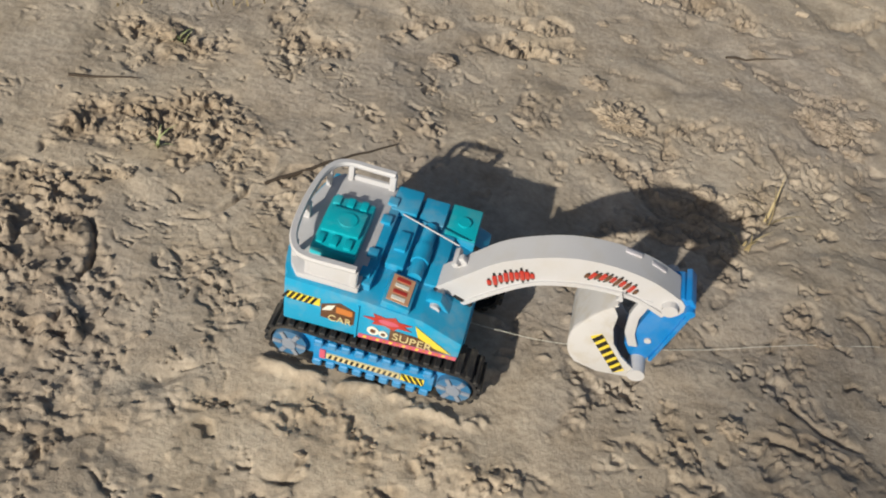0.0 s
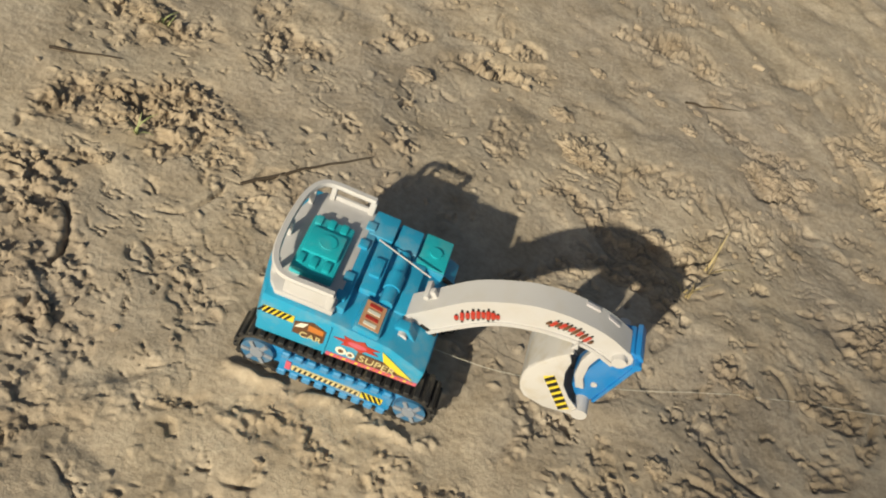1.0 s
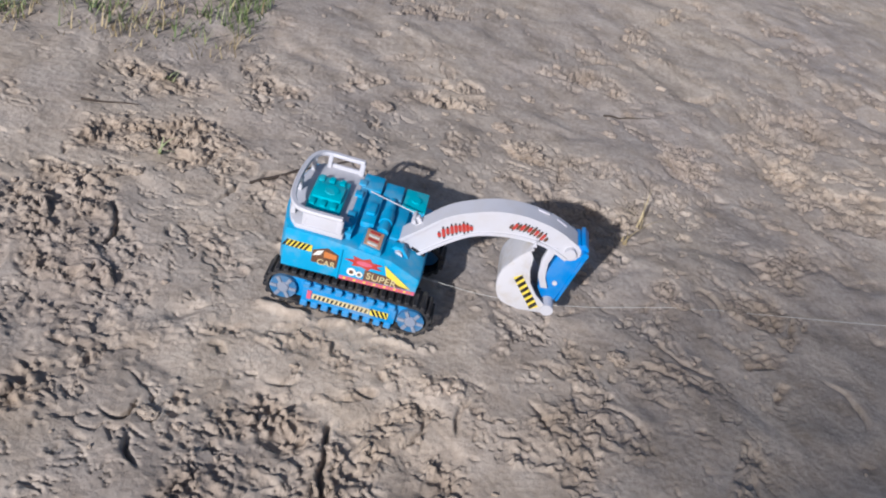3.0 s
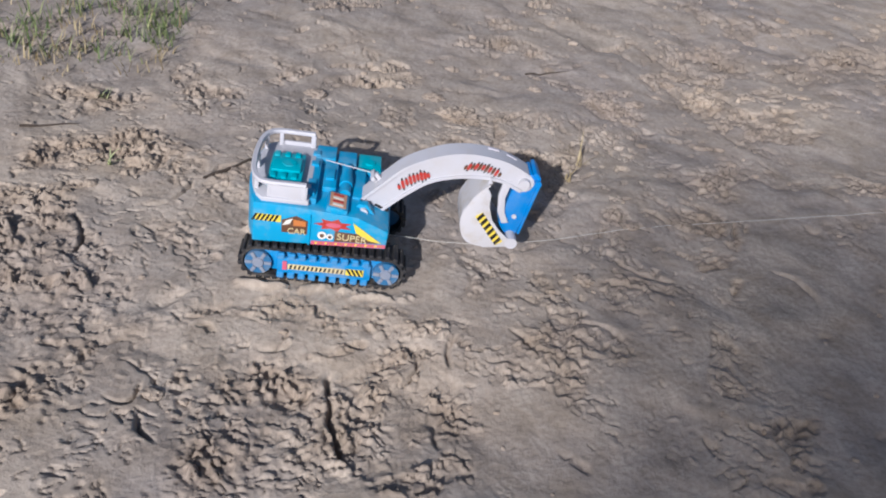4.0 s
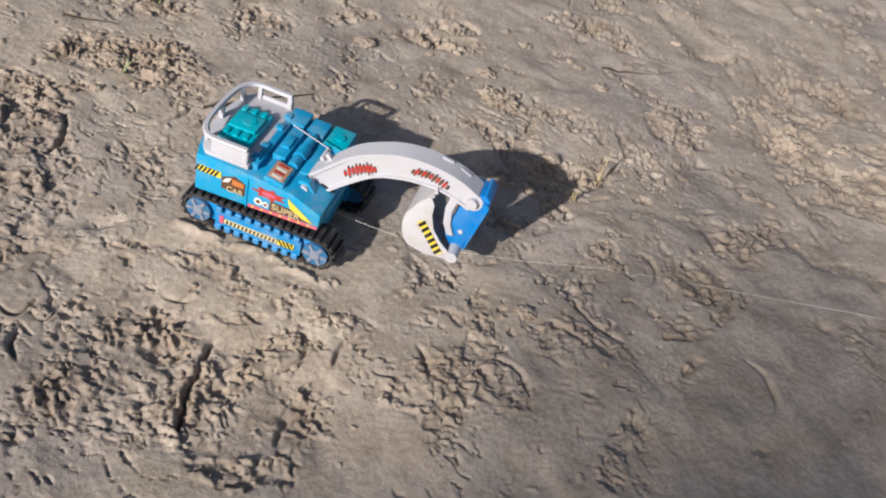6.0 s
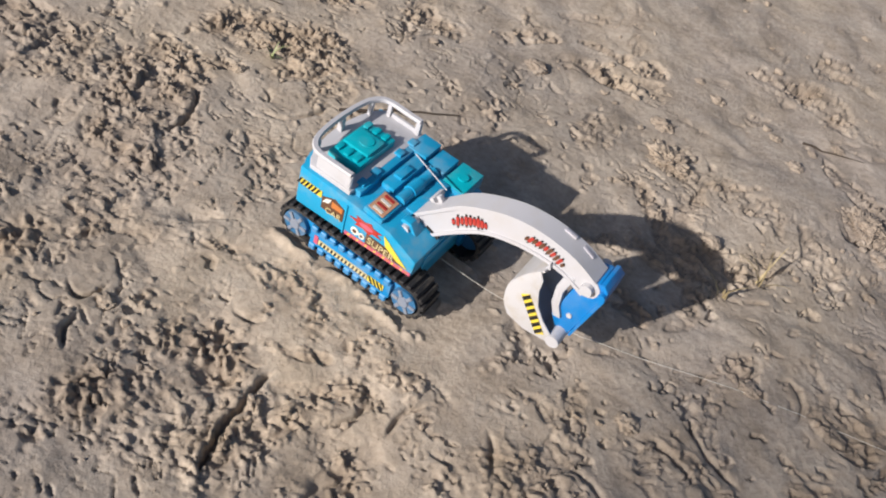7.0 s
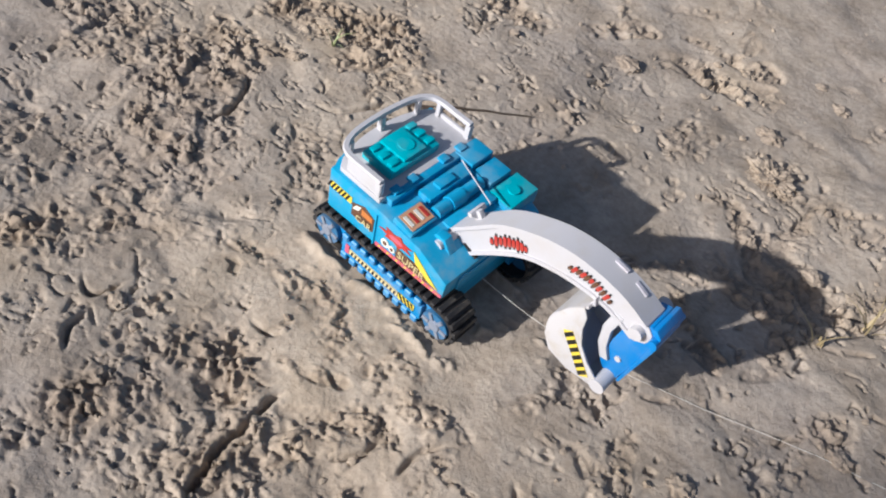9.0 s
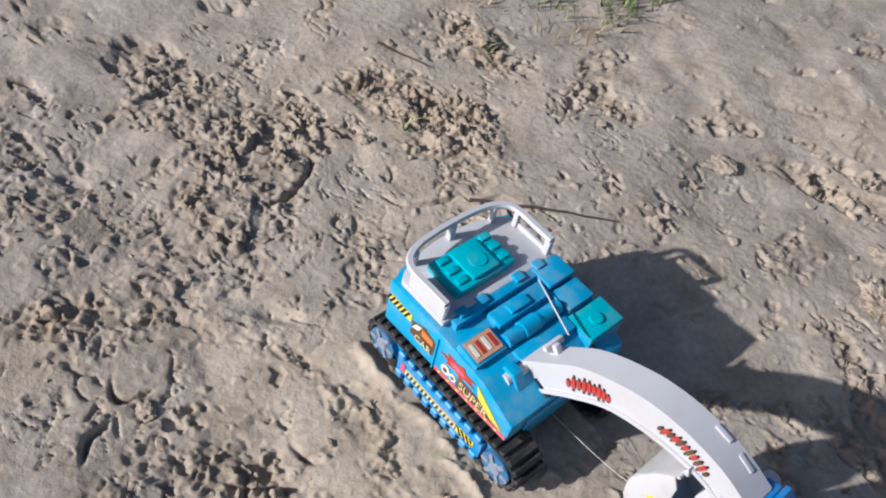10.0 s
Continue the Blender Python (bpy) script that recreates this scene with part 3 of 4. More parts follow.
# window panel with an orange label
panel = part("window_panel", box(-0.002, 0.022, -0.066, -0.032, 0.096, 0.104, 0.0015, turn=(0, 10, 0)), BLUE, toy)
lab = part("window_label", box(-0.0095, 0.0095, -0.014, 0.014, -0.0003, 0.0003, 0), SALMON, panel, "pale orange printed label")
lab.matrix_basis = pose(0.0105, -0.049, 0.1046, 0, 10, 0)
for i in range(4):
    q = part("bar", box(-0.006, 0.006, -0.0018, 0.0018, -0.0003, 0.0003, 0), RED if i % 2 else PALE, panel)
    q.matrix_basis = pose(0.0105, -0.059 + 0.0066 * i, 0.1051, 0, 10, 0)

# printed flank
FL = -0.0683
flank = part("flank_print", prism([(-0.016, 0.0535), (0.069, 0.058), (0.069, 0.0625), (-0.016, 0.0585)], FL - 0.0002, FL + 0.001, 0), PINK, toy, "printed band of red, orange and yellow marks along the flank")
for i in range(14):
    x = -0.012 + i * 0.0057
    z = 0.0562 + (x + 0.016) * 0.053
    part("print_tick", prism([(x, z - 0.0014), (x + 0.0026, z - 0.0012), (x + 0.0034, z + 0.0014), (x + 0.0008, z + 0.0012)], FL - 0.0005, FL, 0), ORANGE if i % 2 else YELLOW, flank)
part("print_ground", prism([(0.010, 0.0605), (0.060, 0.0635), (0.050, 0.0735), (0.010, 0.0745)], FL - 0.0004, FL + 0.001, 0), BROWN, flank)
part("print_wedge", prism([(0.030, 0.0885), (0.064, 0.0645), (0.050, 0.0665), (0.034, 0.0755)], FL - 0.0007, FL, 0), YELLOW, flank, "yellow wedge")
burst = [(0.008 + (0.017 if i % 2 else 0.010) * math.cos(i * math.pi / 7) * 1.3, 0.083 + (0.0085 if i % 2 else 0.005) * math.sin(i * math.pi / 7)) for i in range(14)]
part("print_burst", prism(burst, FL - 0.0006, FL, 0), RED, flank, "red starburst")
part("print_core", prism([(0.008 + 0.009 * math.cos(i * math.pi / 6), 0.083 + 0.0030 * math.sin(i * math.pi / 6)) for i in range(12)], FL - 0.0009, FL, 0), PINK, flank)
for cx, cz, r in ((-0.004, 0.0675, 0.0052), (0.005, 0.0665, 0.0040)):
    part("print_ring", prism([(cx + r * math.cos(i * math.pi / 6), cz + r * math.sin(i * math.pi / 6)) for i in range(12)], FL - 0.0008, FL, 0), PALE, flank)
    part("print_dot", prism([(cx + r * 0.5 * math.cos(i * math.pi / 6), cz + r * 0.5 * math.sin(i * math.pi / 6)) for i in range(12)], FL - 0.0011, FL, 0), BROWN, flank)
rear_print = part("rear_print", prism([(-0.050, 0.0665), (-0.021, 0.0665), (-0.021, 0.084), (-0.034, 0.090), (-0.050, 0.083)], FL - 0.0002, FL + 0.001, 0), BROWN, toy, "dark printed patch")
part("print_patch", prism([(-0.037, 0.077), (-0.023, 0.077), (-0.023, 0.0835), (-0.037, 0.085)], FL - 0.0006, FL, 0), ORANGE, rear_print)
part("print_patch", prism([(-0.049, 0.076), (-0.041, 0.079), (-0.038, 0.086), (-0.045, 0.083)], FL - 0.0006, FL, 0), PALE, rear_print)
lettering("SUPER", 0.0125, CREAM, flank, Matrix.Translation((0.030, FL - 0.0012, 0.0675)) @ pose(0, 0, 0, 0, 3, 0) @ SIDE, label="yellowish capital letters")
lettering("CAR", 0.0105, CREAM, rear_print, Matrix.Translation((-0.033, FL - 0.0012, 0.0695)) @ SIDE, label="yellowish capital letters")
hazard(toy, -0.0795, -0.051, 0.0795, 0.0885, FL - 0.0003, 6, -0.5)
part("panel_joint", box(-0.0192, -0.0178, FL - 0.0012, FL + 0.001, 0.053, 0.094, 0), BLUE, toy)

# ---- boom ----
UPPER = [(0.030, 0.084), (0.036, 0.097), (0.059, 0.121), (0.079, 0.141), (0.101, 0.154), (0.132, 0.165), (0.165, 0.167), (0.200, 0.160), (0.228, 0.146)]
LOWER = [(0.058, 0.079), (0.085, 0.105), (0.111, 0.125), (0.138, 0.134), (0.166, 0.137), (0.195, 0.134), (0.222, 0.122)]


def boom_y(x):
    u = min(max((x - 0.04) / 0.19, 0), 1)
    return -0.030 + 0.015 * u, -0.004 + 0.016 * u


def boom_solid(inset):
    up, low = curve_points(UPPER, 5), curve_points(LOWER, 5)
    tip = [(0.2285 + 0.012 * math.sin(a) - 0.004, 0.134 + 0.012 * math.cos(a)) for a in (0.5, 1.1, 1.7, 2.3, 2.8)]
    ring = up + tip + low[::-1] + [(0.044, 0.072), (0.033, 0.074)]
    b = bmesh.new()
    near, farv = [], []
    for x, z in ring:
        y0, y1 = boom_y(x)
        near.append(b.verts.new((x, y0 + inset, z)))
        farv.append(b.verts.new((x, y1 - inset, z)))
    b.faces.new(near)
    b.faces.new(farv[::-1])
    for i in range(len(ring)):
        j = (i + 1) % len(ring)
        b.faces.new((near[i], farv[i], farv[j], near[j]))
    return b


boom = part("boom", boom_solid(0.0018), WHITE, toy, "curved white plastic boom", 40)


def flange(keys, thick, inward):
    """A raised edge along the boom's outline."""
    pts = curve_points(keys, 5)
    b = bmesh.new()
    prev = None
    for i, (x, z) in enumerate(pts):
        p, q = Vector(pts[max(i - 1, 0)]), Vector(pts[min(i + 1, len(pts) - 1)])
        n = Vector((-(q - p).y, (q - p).x)).normalized() * inward
        y0, y1 = boom_y(x)
        ring = [b.verts.new(v) for v in ((x - n.x * thick, y0, z - n.y * thick), (x + n.x * 0.0006, y0, z + n.y * 0.0006), (x + n.x * 0.0006, y1, z + n.y * 0.0006), (x - n.x * thick, y1, z - n.y * thick))]
        if prev:
            for j in range(4):
                b.faces.new((prev[j], prev[(j + 1) % 4], ring[(j + 1) % 4], ring[j]))
        else:
            b.faces.new(ring)
        prev = ring
    b.faces.new(prev)
    return b


part("boom_top_edge", flange(UPPER, 0.0032, 1), WHITE, boom)
part("boom_bottom_edge", flange(LOWER, 0.0032, -1), WHITE, boom)
part("pivot_pin", rod((0.040, -0.050, 0.0915), (0.040, -0.026, 0.0915), 0.0052, 18), WHITE, toy, "white pivot pin")
part("pivot_bracket", prism([(0.026, 0.088), (0.058, 0.082), (0.050, 0.092), (0.044, 0.100), (0.034, 0.100)], -0.046, -0.036, 0.0008), BLUE, toy)
part("elbow_pin", rod((0.224, -0.020, 0.135), (0.224, 0.028, 0.135), 0.0065, 20), WHITE, boom, "white elbow pin")
bm = box(0.047, 0.057, -0.016, -0.010, 0.112, 0.124, 0.001, turn=(0, -40, 0))
box(0.045, 0.050, -0.022, -0.002, 0.118, 0.123, 0.001, bm=bm, turn=(0, -40, 0))
part("boom_bracket", bm, WHITE, boom, "white bracket")
for x, z, s in ((0.183, 0.1665, 8), (0.206, 0.159, 22)):
    part("boom_slot", box(x - 0.007, x + 0.007, 0.001, 0.005, z - 0.0016, z + 0.0002, 0.0004, turn=(0, s, 0)), GREY, boom)
# printed marks on the boom's flanks: rows of red and black bars
for k, (cx, cz, tilt, n, wide) in enumerate(((0.094, 0.1300, 30, 9, 0.0046), (0.172, 0.1515, -9, 11, 0.0042))):
    for i in range(n):
        s = (i - (n - 1) / 2) * wide
        x, z = cx + s * math.cos(radians(tilt)), cz + s * math.sin(radians(tilt))
        bend = -0.00018 * (s * 1000) ** 2 * 0.06
        hgt = (0.0085 if i in (0, n - 1) else 0.0145 + 0.0025 * math.sin(i * 2.3)) * (1 - 0.18 * k)
        for side in (-1, 1):
            y = boom_y(x)[0] + 0.0013 if side < 0 else boom_y(x)[1] - 0.0013
            for tone, hh, ww, d in ((INK, hgt, wide * 0.42, 0.0), (RED if k == 0 or i % 2 else BROWN, hgt * 0.62, wide * 0.8, 0.00025)):
                q = part("printed_bar", box(-ww / 2, ww / 2, -0.0002, 0.0002, -hh / 2, hh / 2, 0), tone, boom)
                q.matrix_basis = pose(x, y + side * d, z + bend, 0, -tilt + 12, 0)

# ---- dipper arm and bucket ----
arm_out = [(0.205, 0.074), (0.214, 0.060), (0.229, 0.060), (0.236, 0.094), (0.241, 0.130), (0.239, 0.142), (0.232, 0.146), (0.222, 0.143), (0.212, 0.120)]
arm = part("dipper_arm", prism(arm_out, -0.012, 0.020, 0.0015), DEEP, toy, "deep blue dipper arm")
part("arm_edge", prism([(0.230, 0.062), (0.2330, 0.062), (0.2445, 0.130), (0.2430, 0.143), (0.237, 0.149), (0.233, 0.147), (0.239, 0.141), (0.240, 0.130)], -0.014, 0.022, 0.0008), DEEP, arm)
part("arm_rivet", rod((0.222, -0.0135, 0.086), (0.222, -0.011, 0.086), 0.003, 14), WHITE, arm, "pale rivet")
part("arm_knob", rod((0.240, -0.019, 0.137), (0.240, 0.026, 0.137), 0.0042, 14), DEEP, arm)
link = part("bucket_link", prism([(0.200, 0.136), (0.210, 0.136), (0.206, 0.112), (0.209, 0.092), (0.216, 0.078), (0.208, 0.076), (0.200, 0.092), (0.197, 0.114)], -0.016, -0.010, 0.001), WHITE, toy, "curved white link")

side_out = [(0.180, 0.132), (0.171, 0.122), (0.162, 0.106), (0.156, 0.090), (0.158, 0.068), (0.168, 0.052), (0.190, 0.047), (0.216, 0.051), (0.226, 0.060), (0.216, 0.064), (0.204, 0.074), (0.193, 0.088), (0.187, 0.106), (0.186, 0.122)]


def bucket_shell():
    """Back and floor of the bucket: a bent sheet between two cheeks."""
    back = curve_points([(0.182, 0.134), (0.171, 0.122), (0.162, 0.106), (0.156, 0.090), (0.158, 0.068), (0.168, 0.052), (0.190, 0.047), (0.222, 0.053)], 4)
    b = bmesh.new()
    prev = None
    for i, (x, z) in enumerate(back):
        p, q = Vector(back[max(i - 1, 0)]), Vector(back[min(i + 1, len(back) - 1)])
        n = Vector((-(q - p).y, (q - p).x)).normalized() * 0.0022
        ring = [b.verts.new(v) for v in ((x, -0.027, z), (x + n.x, -0.027, z + n.y), (x + n.x, 0.024, z + n.y), (x, 0.024, z))]
        if prev:
            for j in range(4):
                b.faces.new((prev[j], prev[(j + 1) % 4], ring[(j + 1) % 4], ring[j]))
        else:
            b.faces.new(ring)
        prev = ring
    b.faces.new(prev)
    return b


bucket = part("bucket", bucket_shell(), MUDDY, toy, "white plastic digging bucket smeared with mud", 60)
for y in (-0.0285, 0.0235):
    part("bucket_cheek", prism(side_out, y, y + 0.002, 0.0005), MUDDY, bucket)
part("bucket_lining", prism([(0.179, 0.127), (0.166, 0.106), (0.161, 0.090), (0.164, 0.070), (0.172, 0.056), (0.190, 0.051), (0.205, 0.054), (0.192, 0.058), (0.176, 0.070), (0.171, 0.090), (0.174, 0.112)], -0.0262, 0.0232, 0), GREY, bucket, "grey inside of the bucket")
for i in range(5):
    y = -0.022 + 0.0100 * i
    part("tooth", prism([(0.180, 0.1315), (0.186, 0.1335), (0.183, 0.1415)], y, y + 0.006, 0.0006), WHITE, bucket)
part("bucket_hinge", rod((0.222, -0.030, 0.0575), (0.222, 0.026, 0.0575), 0.0075, 20), WHITE, bucket, "white hinge")
strip = hazard(bucket, -0.0245, 0.0245, -0.0052, 0.0052, 0, 6, 0.3)
strip.matrix_basis = pose(0.192, -0.0289, 0.0745, 0, 51, 0)

# ---- twig, stones, sprouts ----
def ground_z(x, y):
    return float(height(np.array([x]), np.array([y]))[0][0])


def twig(a, b, radius, kinks, label):
    a, b = Vector(a), Vector(b)
    pts = []
    for i in range(kinks + 1):
        p = a.lerp(b, i / kinks)
        p += Vector((random.uniform(-1, 1), random.uniform(-1, 1))) * (b - a).length * 0.006
        pts.append((p.x, p.y, ground_z(p.x, p.y) + radius * 0.8))
    bm = bmesh.new()
    prev = None
    for i, p in enumerate(pts):
        r = radius * (1 - 0.7 * i / kinks) * random.uniform(0.85, 1.2)
        way = (Vector(pts[min(i + 1, kinks)]) - Vector(pts[max(i - 1, 0)])).normalized()
        side, up = way.cross(Vector((0, 0, 1))).normalized(), Vector((0, 0, 1))
        ring = [bm.verts.new(Vector(p) + side * r * math.cos(k * math.pi / 4) + up * r * math.sin(k * math.pi / 4)) for k in range(8)]
        if prev:
            for j in range(8):
                bm.faces.new((prev[j], prev[(j + 1) % 8], ring[(j + 1) % 8], ring[j]))
        else:
            bm.faces.new(ring[::-1])
        prev = ring
    bm.faces.new(prev)
    ob = part("twig", bm, BARK, None, angle=60)
    return tagged(ob, label, "twig")


twig((-0.174, 0.126), (-0.06, 0.239), 0.0024, 9, "thin dark twig lying on the soil")
twig((-0.44, 0.21), (-0.37, 0.24), 0.002, 6, "short dark twig lying on the soil")
twig((0.33, 0.63), (0.42, 0.66), 0.002, 6, "short dark twig lying on the soil")


def scatter_crumbs(n, seed, x0, x1, y0, y1, low, high, need):
    """Loose crumbs of soil, thickest where the ground is churned."""
    rng = np.random.default_rng(seed)
    phi = (1 + 5 ** 0.5) / 2
    ico = np.array([(-1, phi, 0), (1, phi, 0), (-1, -phi, 0), (1, -phi, 0), (0, -1, phi), (0, 1, phi), (0, -1, -phi), (0, 1, -phi), (phi, 0, -1), (phi, 0, 1), (-phi, 0, -1), (-phi, 0, 1)]) / 1.9
    tri = np.array([(0, 11, 5), (0, 5, 1), (0, 1, 7), (0, 7, 10), (0, 10, 11), (1, 5, 9), (5, 11, 4), (11, 10, 2), (10, 7, 6), (7, 1, 8), (3, 9, 4), (3, 4, 2), (3, 2, 6), (3, 6, 8), (3, 8, 9), (4, 9, 5), (2, 4, 11), (6, 2, 10), (8, 6, 7), (9, 8, 1)])
    x, y = rng.uniform(x0, x1, n), rng.uniform(y0, y1, n)
    z, churn = height(x, y)
    free = (np.abs(x) > 0.105) | (np.abs(y) > 0.078)
    keep = (rng.uniform(0, 1, n) < need + churn ** 1.5 * 0.5) & free
    x, y, z = x[keep], y[keep], z[keep]
    n = len(x)
    size = low + (high - low) * rng.uniform(0, 1, n) ** 3.5
    verts = ico[None] * (1 + rng.uniform(-0.32, 0.32, (n, 12, 1))) * size[:, None, None] * rng.uniform(0.5, 1.4, (n, 1, 3)) * np.array([1.0, 1.0, 0.7])
    verts = verts + np.stack([x, y, z + size * 0.25], -1)[:, None]
    faces = tri[None] + 12 * np.arange(n)[:, None, None]
    return verts.reshape(-1, 3), faces.reshape(-1, 3)


v, f = scatter_crumbs(34000, 5, -0.75, 0.95, -0.48, 1.0, 0.0006, 0.0044, 0.006)
def damp_skin(ob, amount):
    a = ob.data.attributes.new("broken", "FLOAT", "POINT")
    a.data.foreach_set("value", np.full(len(ob.data.vertices), amount, np.float32))
    return ob


crumbs = mesh_object("soil_crumbs", v.tolist(), f.tolist(), SOIL, False)
damp_skin(crumbs, 0.6)
tagged(crumbs, "loose crumbs and small clods of dry soil", "soil", kind="stuff")
v, f = scatter_crumbs(26000, 8, -0.6, 1.8, 0.32, 1.9, 0.0012, 0.0085, 0.012)
lumps = mesh_object("soil_lumps", v.tolist(), f.tolist(), SOIL, False)
damp_skin(lumps, 0.5)
tagged(lumps, "scattered lumps of dry brown soil farther off", "soil", kind="stuff")


def clod(x, y, size, seed, label):
    """A crumbly heap with a broken, stepped skin."""
    rng = np.random.default_rng(seed)
    bm = bmesh.new()
    bmesh.ops.create_icosphere(bm, subdivisions=6 if size > 0.03 else 4, radius=1.0)
    P = np.array([v.co[:] for v in bm.verts])
    r = []
    for v in bm.verts:
        q = v.co * 2.6 + Vector((seed * 3.7, 0, seed))
        n = noise.noise(q) * 0.5 + noise.noise(q * 2.1) * 0.34 + noise.noise(q * 4.7) * 0.2
        whole = math.floor(n * 5)
        part_ = n * 5 - whole
        r.append(0.86 + 0.55 * (whole + min(1, max(0, (part_ - 0.5) * 2.5))) / 5 + 0.07 * noise.noise(q * 9.5))
    P = P * np.array(r)[:, None] * np.array([1.2, 0.95, 0.55]) * size
    low = ground_z(x, y) - size * 0.05
    for v, p in zip(bm.verts, P):
        v.co = (x + p[0], y + p[1], low + p[2])
    return tagged(damp_skin(part("soil_clod", bm, SOIL, None, angle=60), 0.55), label, "soil", "soil clods")


clod(0.19, 0.41, 0.034, 1, "crumbly heap of dry sandy soil")
clod(0.46, 0.52, 0.036, 2, "crumbly heap of dry sandy soil")
clod(-0.05, 0.44, 0.018, 3, "small crumbly clod of soil")
clod(0.33, -0.015, 0.014, 4, "small crumbly clod of soil")
for i, (x, y, size) in enumerate(((-0.355, 0.010, 0.016), (-0.335, 0.165, 0.018), (-0.300, -0.075, 0.011), (-0.150, -0.262, 0.010), (0.422, 0.123, 0.013), (0.030, -0.245, 0.008),
                                  (-0.310, 0.090, 0.009), (0.350, 0.315, 0.016), (0.300, 0.300, 0.012), (0.680, 0.610, 0.024), (-0.380, 0.340, 0.020), (0.150, 0.480, 0.018))):
    clod(x, y, size, 10 + i, "small crumbly clod of dry soil")


# clods in loose clusters over the farther soil
rng = random.Random(41)
for cx, cy, spread, count in ((0.52, 0.56, 0.09, 6), (0.74, 0.62, 0.08, 6), (0.30, 0.62, 0.07, 4), (0.95, 0.95, 0.12, 6), (0.60, 0.95, 0.12, 5), (0.62, 0.38, 0.06, 4), (1.15, 1.25, 0.15, 5), (0.12, 0.60, 0.06, 3)):
    for _ in range(count):
        size = rng.uniform(0.005, 0.010) * (1.7 if rng.random() < 0.25 else 1.0) * (1 + 0.3 * cx)
        clod(cx + rng.gauss(0, spread), cy + rng.gauss(0, spread * 0.6), size, rng.randrange(40, 400), "small dark crumbly clod lying on pale soil")


# ---- grass ----
def blade_mesh(name, x, y, lengths, widths, lean, heads, mat, seed):
    rng = np.random.default_rng(seed)
    n = len(x)
    z = height(x, y)[0] - 0.003
    segs = 4
    verts = np.zeros((n, segs + 1, 2, 3))
    way = np.stack([np.cos(heads), np.sin(heads)], -1)
    cross = np.stack([-way[:, 1], way[:, 0]], -1)
    for i in range(segs + 1):
        u = i / segs
        out = lengths * lean * u ** 1.7
        up = lengths * np.sqrt(np.clip(1 - (lean * u ** 0.8) ** 2 * 0.8, 0.05, 1)) * u
        w = widths * (1 - u ** 1.5 * 0.92)
        for k, s in enumerate((-0.5, 0.5)):
            verts[:, i, k, :2] = np.stack([x, y], -1) + way * out[:, None] + cross * (w * s)[:, None]
            verts[:, i, k, 2] = z + up
    faces = []
    base = np.arange(n) * (segs + 1) * 2
    for i in range(segs):
        a = base + i * 2
        faces.append(np.stack([a, a + 1, a + 3, a + 2], -1))
    return mesh_object(name, verts.reshape(-1, 3).tolist(), np.concatenate(faces).tolist(), mat)


def grass_edge(x):
    return 0.40 + (x + 0.5) * 0.4


def grass(name, n, seed, mat, low, high, label, depth, start):
    rng = np.random.default_rng(seed)
    x = rng.uniform(-1.4, -0.30, n)
    d = start + rng.exponential(depth, n)
    y = grass_edge(x) + d + (value_noise(x, x * 0, 0.12, seed) - 0.5) * 0.12
    tuft = fractal(x, y, 0.07, seed + 3, 2)
    thick = np.clip((d - start) / 0.16, 0.05, 1)
    keep = rng.uniform(0, 1, n) < np.clip((tuft - 0.42) * 4, 0, 1) * thick + 0.03
    x, y = x[keep], y[keep]
    n = len(x)
    L = rng.uniform(low, high, n)
    ob = blade_mesh(name, x, y, L, rng.uniform(0.0016, 0.0034, n), rng.uniform(0.3, 1.0, n), rng.uniform(0, 6.28, n), mat, seed)
    return tagged(ob, label, "grass", kind="stuff")


grass("grass", 7000, 21, GRASS, 0.012, 0.045, "short green grass in patchy tufts on sand", 0.10, 0.0)
grass("dry_grass", 4500, 33, STRAW, 0.01, 0.035, "dry yellowed grass and straw on sand", 0.12, -0.06)


def sprout(x, y, size, seed, label):
    rng = np.random.default_rng(seed)
    n = 5
    ob = blade_mesh("sprout", np.full(n, x) + rng.normal(0, 0.002, n), np.full(n, y) + rng.normal(0, 0.002, n), rng.uniform(0.6, 1, n) * size,
                    rng.uniform(0.0025, 0.004, n), rng.uniform(0.3, 0.9, n), rng.uniform(0, 6.28, n), STRAW if "dry" in label else LEAF, seed)
    return tagged(ob, label, "plant", "sprouts")


sprout(-0.30, 0.14, 0.035, 1, "small pale green sprout in sandy soil")
sprout(-0.36, 0.33, 0.03, 2, "small pale green sprout in sandy soil")
sprout(0.345, 0.225, 0.05, 3, "small dry pale sprout in sandy soil")
sprout(0.375, 0.285, 0.06, 4, "small dry pale sprout in sandy soil")


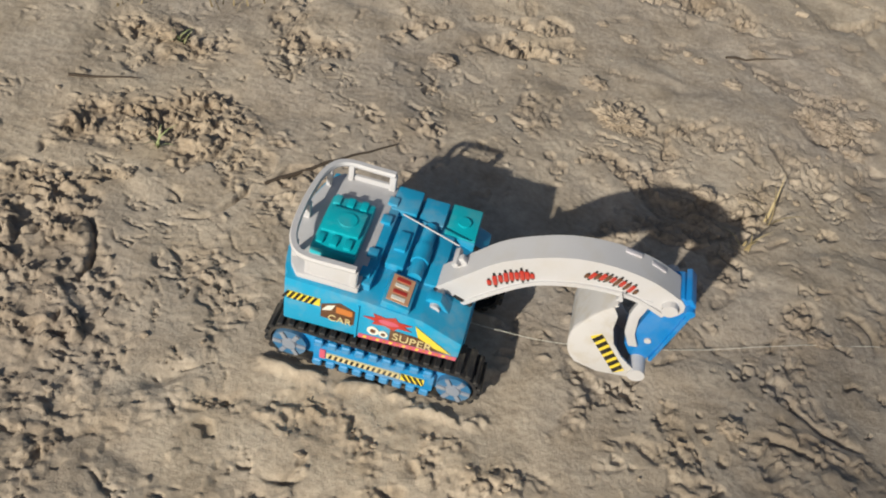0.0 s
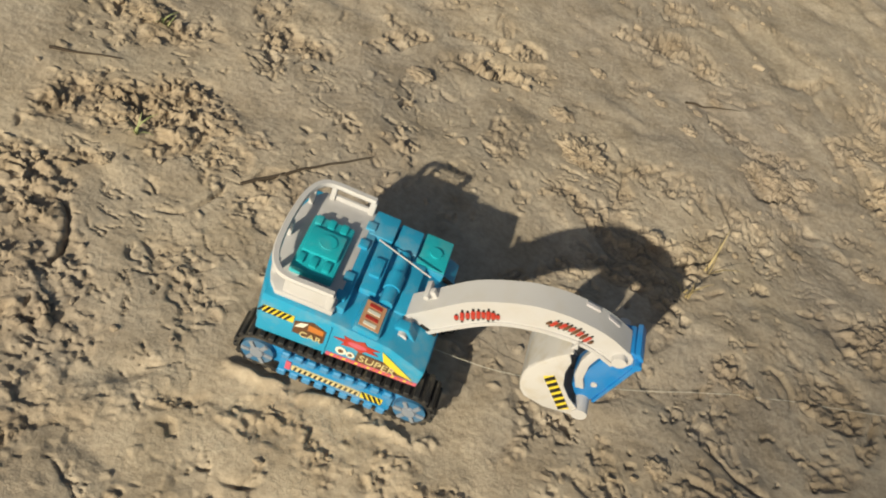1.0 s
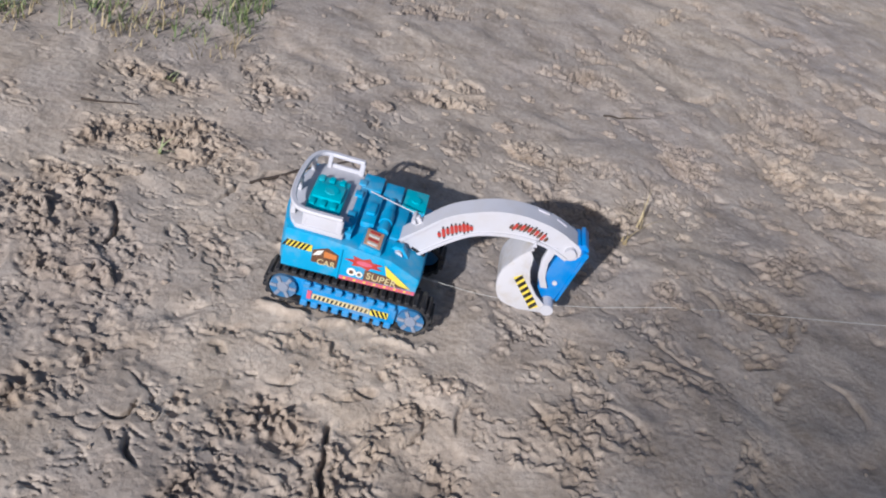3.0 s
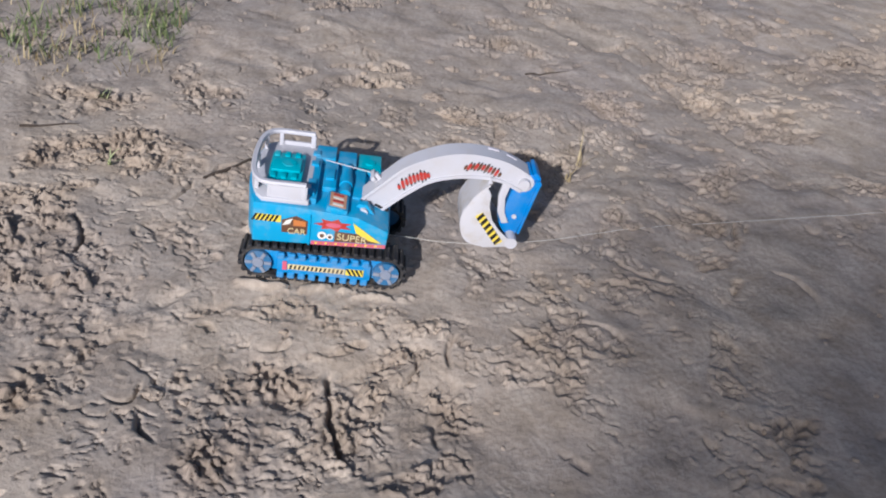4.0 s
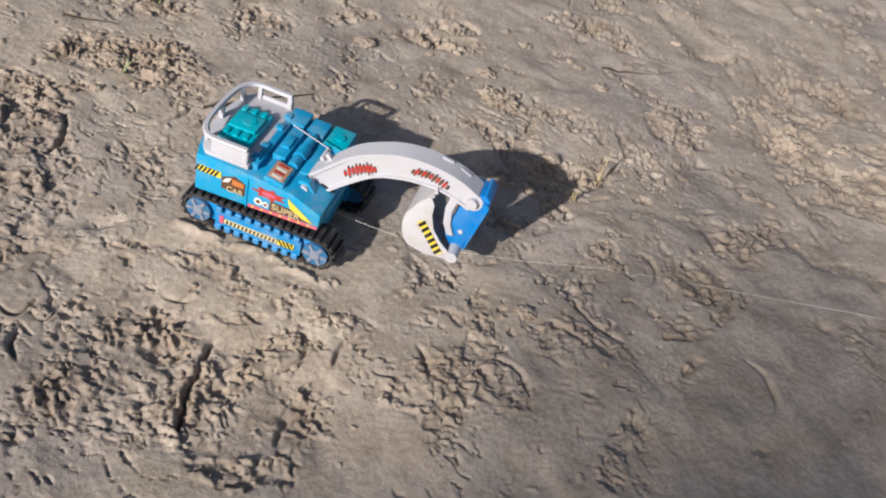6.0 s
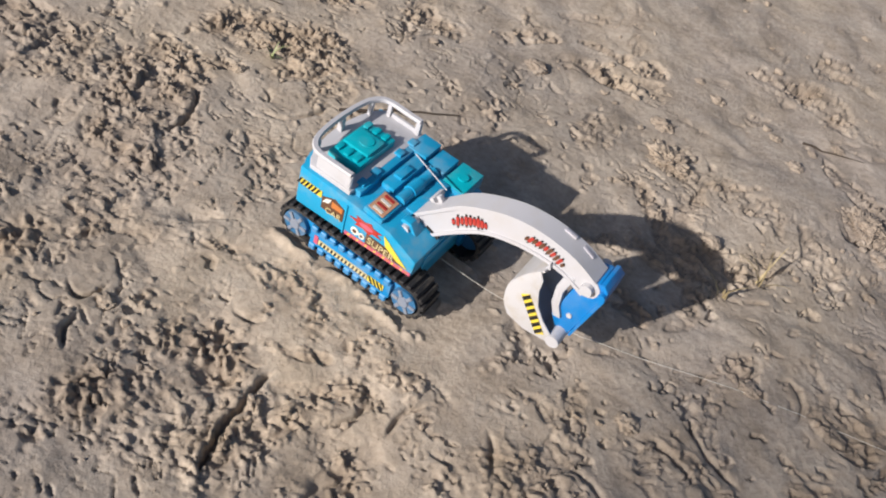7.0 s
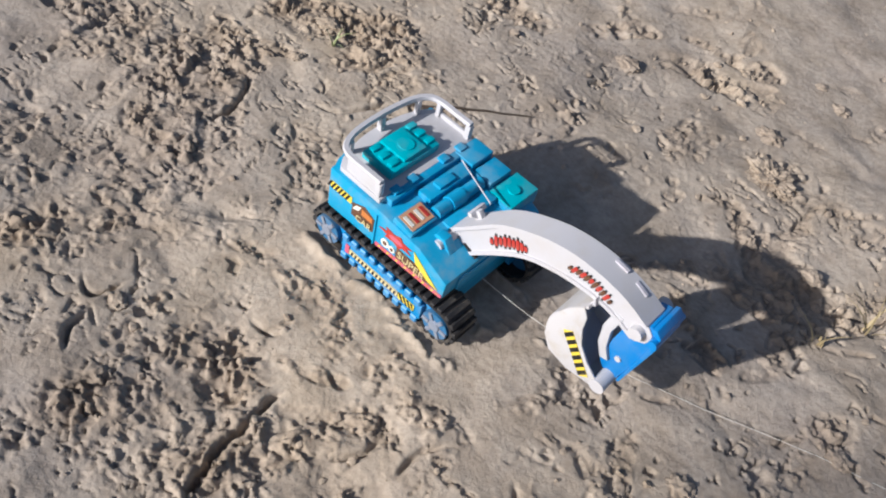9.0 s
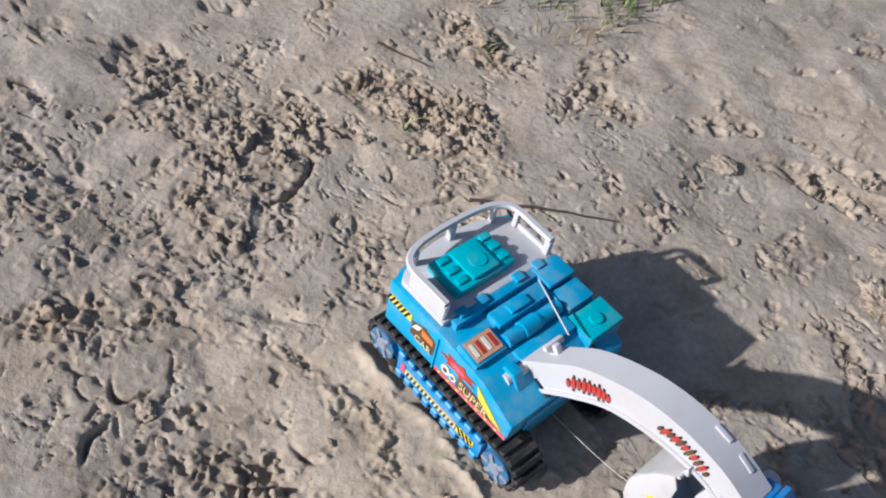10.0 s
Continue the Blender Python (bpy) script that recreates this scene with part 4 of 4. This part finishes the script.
# ---- an unseen young tree added up-sun so its crown dapples part of the soil ----
def unseen_shade_tree(x, y, label):
    rng = np.random.default_rng(77)
    root = tagged(new("tree"), label, "tree")
    low = ground_z(x, y)
    root.location = (x, y, low - 0.02)
    bm = bmesh.new()
    path = [Vector((0.02 * math.sin(i * 0.9), 0.02 * math.cos(i * 1.3) - 0.02, 4.62 * i / 12)) for i in range(13)]
    for i in range(12):
        rod(path[i], path[i + 1], 0.05 * (1 - 0.065 * i), 10, bm, 0.05 * (1 - 0.065 * (i + 1)))
    bmesh.ops.translate(bm, vec=(0, 0, -0.05), verts=bm.verts)
    part("trunk", bm, BARK, root, angle=60)
    tips = []
    for i in range(22):
        a, up = i * 2.4, 4.20 + 0.015 * i
        start = Vector((0, 0, up))
        end = start + Vector((math.cos(a), math.sin(a), 0.35)) * rng.uniform(0.28, 0.5)
        part("branch", rod(start, end, 0.008, 7, None, 0.003), BARK, root)
        tips += [start.lerp(end, k) for k in (0.5, 0.8, 1.0)]
    n = 2100
    base = np.array([tips[i][:] for i in rng.integers(0, len(tips), n)]) + rng.normal(0, 0.11, (n, 3))
    way, side = rng.normal(0, 1, (n, 3)), rng.normal(0, 1, (n, 3))
    way /= np.linalg.norm(way, axis=1)[:, None]
    side = np.cross(way, side)
    side /= np.linalg.norm(side, axis=1)[:, None]
    L = rng.uniform(0.04, 0.075, n)[:, None]
    V = np.stack([base, base + way * L * 0.5 + side * L * 0.25, base + way * L, base + way * L * 0.5 - side * L * 0.25], 1)
    F = np.arange(n * 4).reshape(n, 4)
    crown = mesh_object("crown", V.reshape(-1, 3).tolist(), F.tolist(), GRASS)
    crown.parent = root
    tagged(crown, kind="stuff")
    return root


unseen_shade_tree(-2.56, -8.62, "unseen slender young tree with a small leafy crown, added to shade the soil")


# ---- the pull string at the toy's front ----
def pull_string():
    keys = [(0.070, -0.004, 0.034), (0.110, 0.000, 0.030), (0.150, 0.010, 0.022), (0.225, 0.036, 0.010), (0.300, 0.066, 0.006), (0.450, 0.125, 0.005), (0.800, 0.225, 0.006), (1.30, 0.36, 0.01), (2.0, 0.55, 0.01)]
    pts = curve_points(keys, 10)
    bm = bmesh.new()
    prev = None
    for i, (x, y, z) in enumerate(pts):
        z = max(z, ground_z(x, y) + 0.0012)
        ring = [bm.verts.new((x, y + 0.00026 * math.cos(k * math.pi / 3), z + 0.00026 * math.sin(k * math.pi / 3))) for k in range(6)]
        if prev:
            for j in range(6):
                bm.faces.new((prev[j], prev[(j + 1) % 6], ring[(j + 1) % 6], ring[j]))
        prev = ring
    return tagged(part("pull_string", bm, PALE, None), "thin pale pull string lying over the soil", "string")


pull_string()
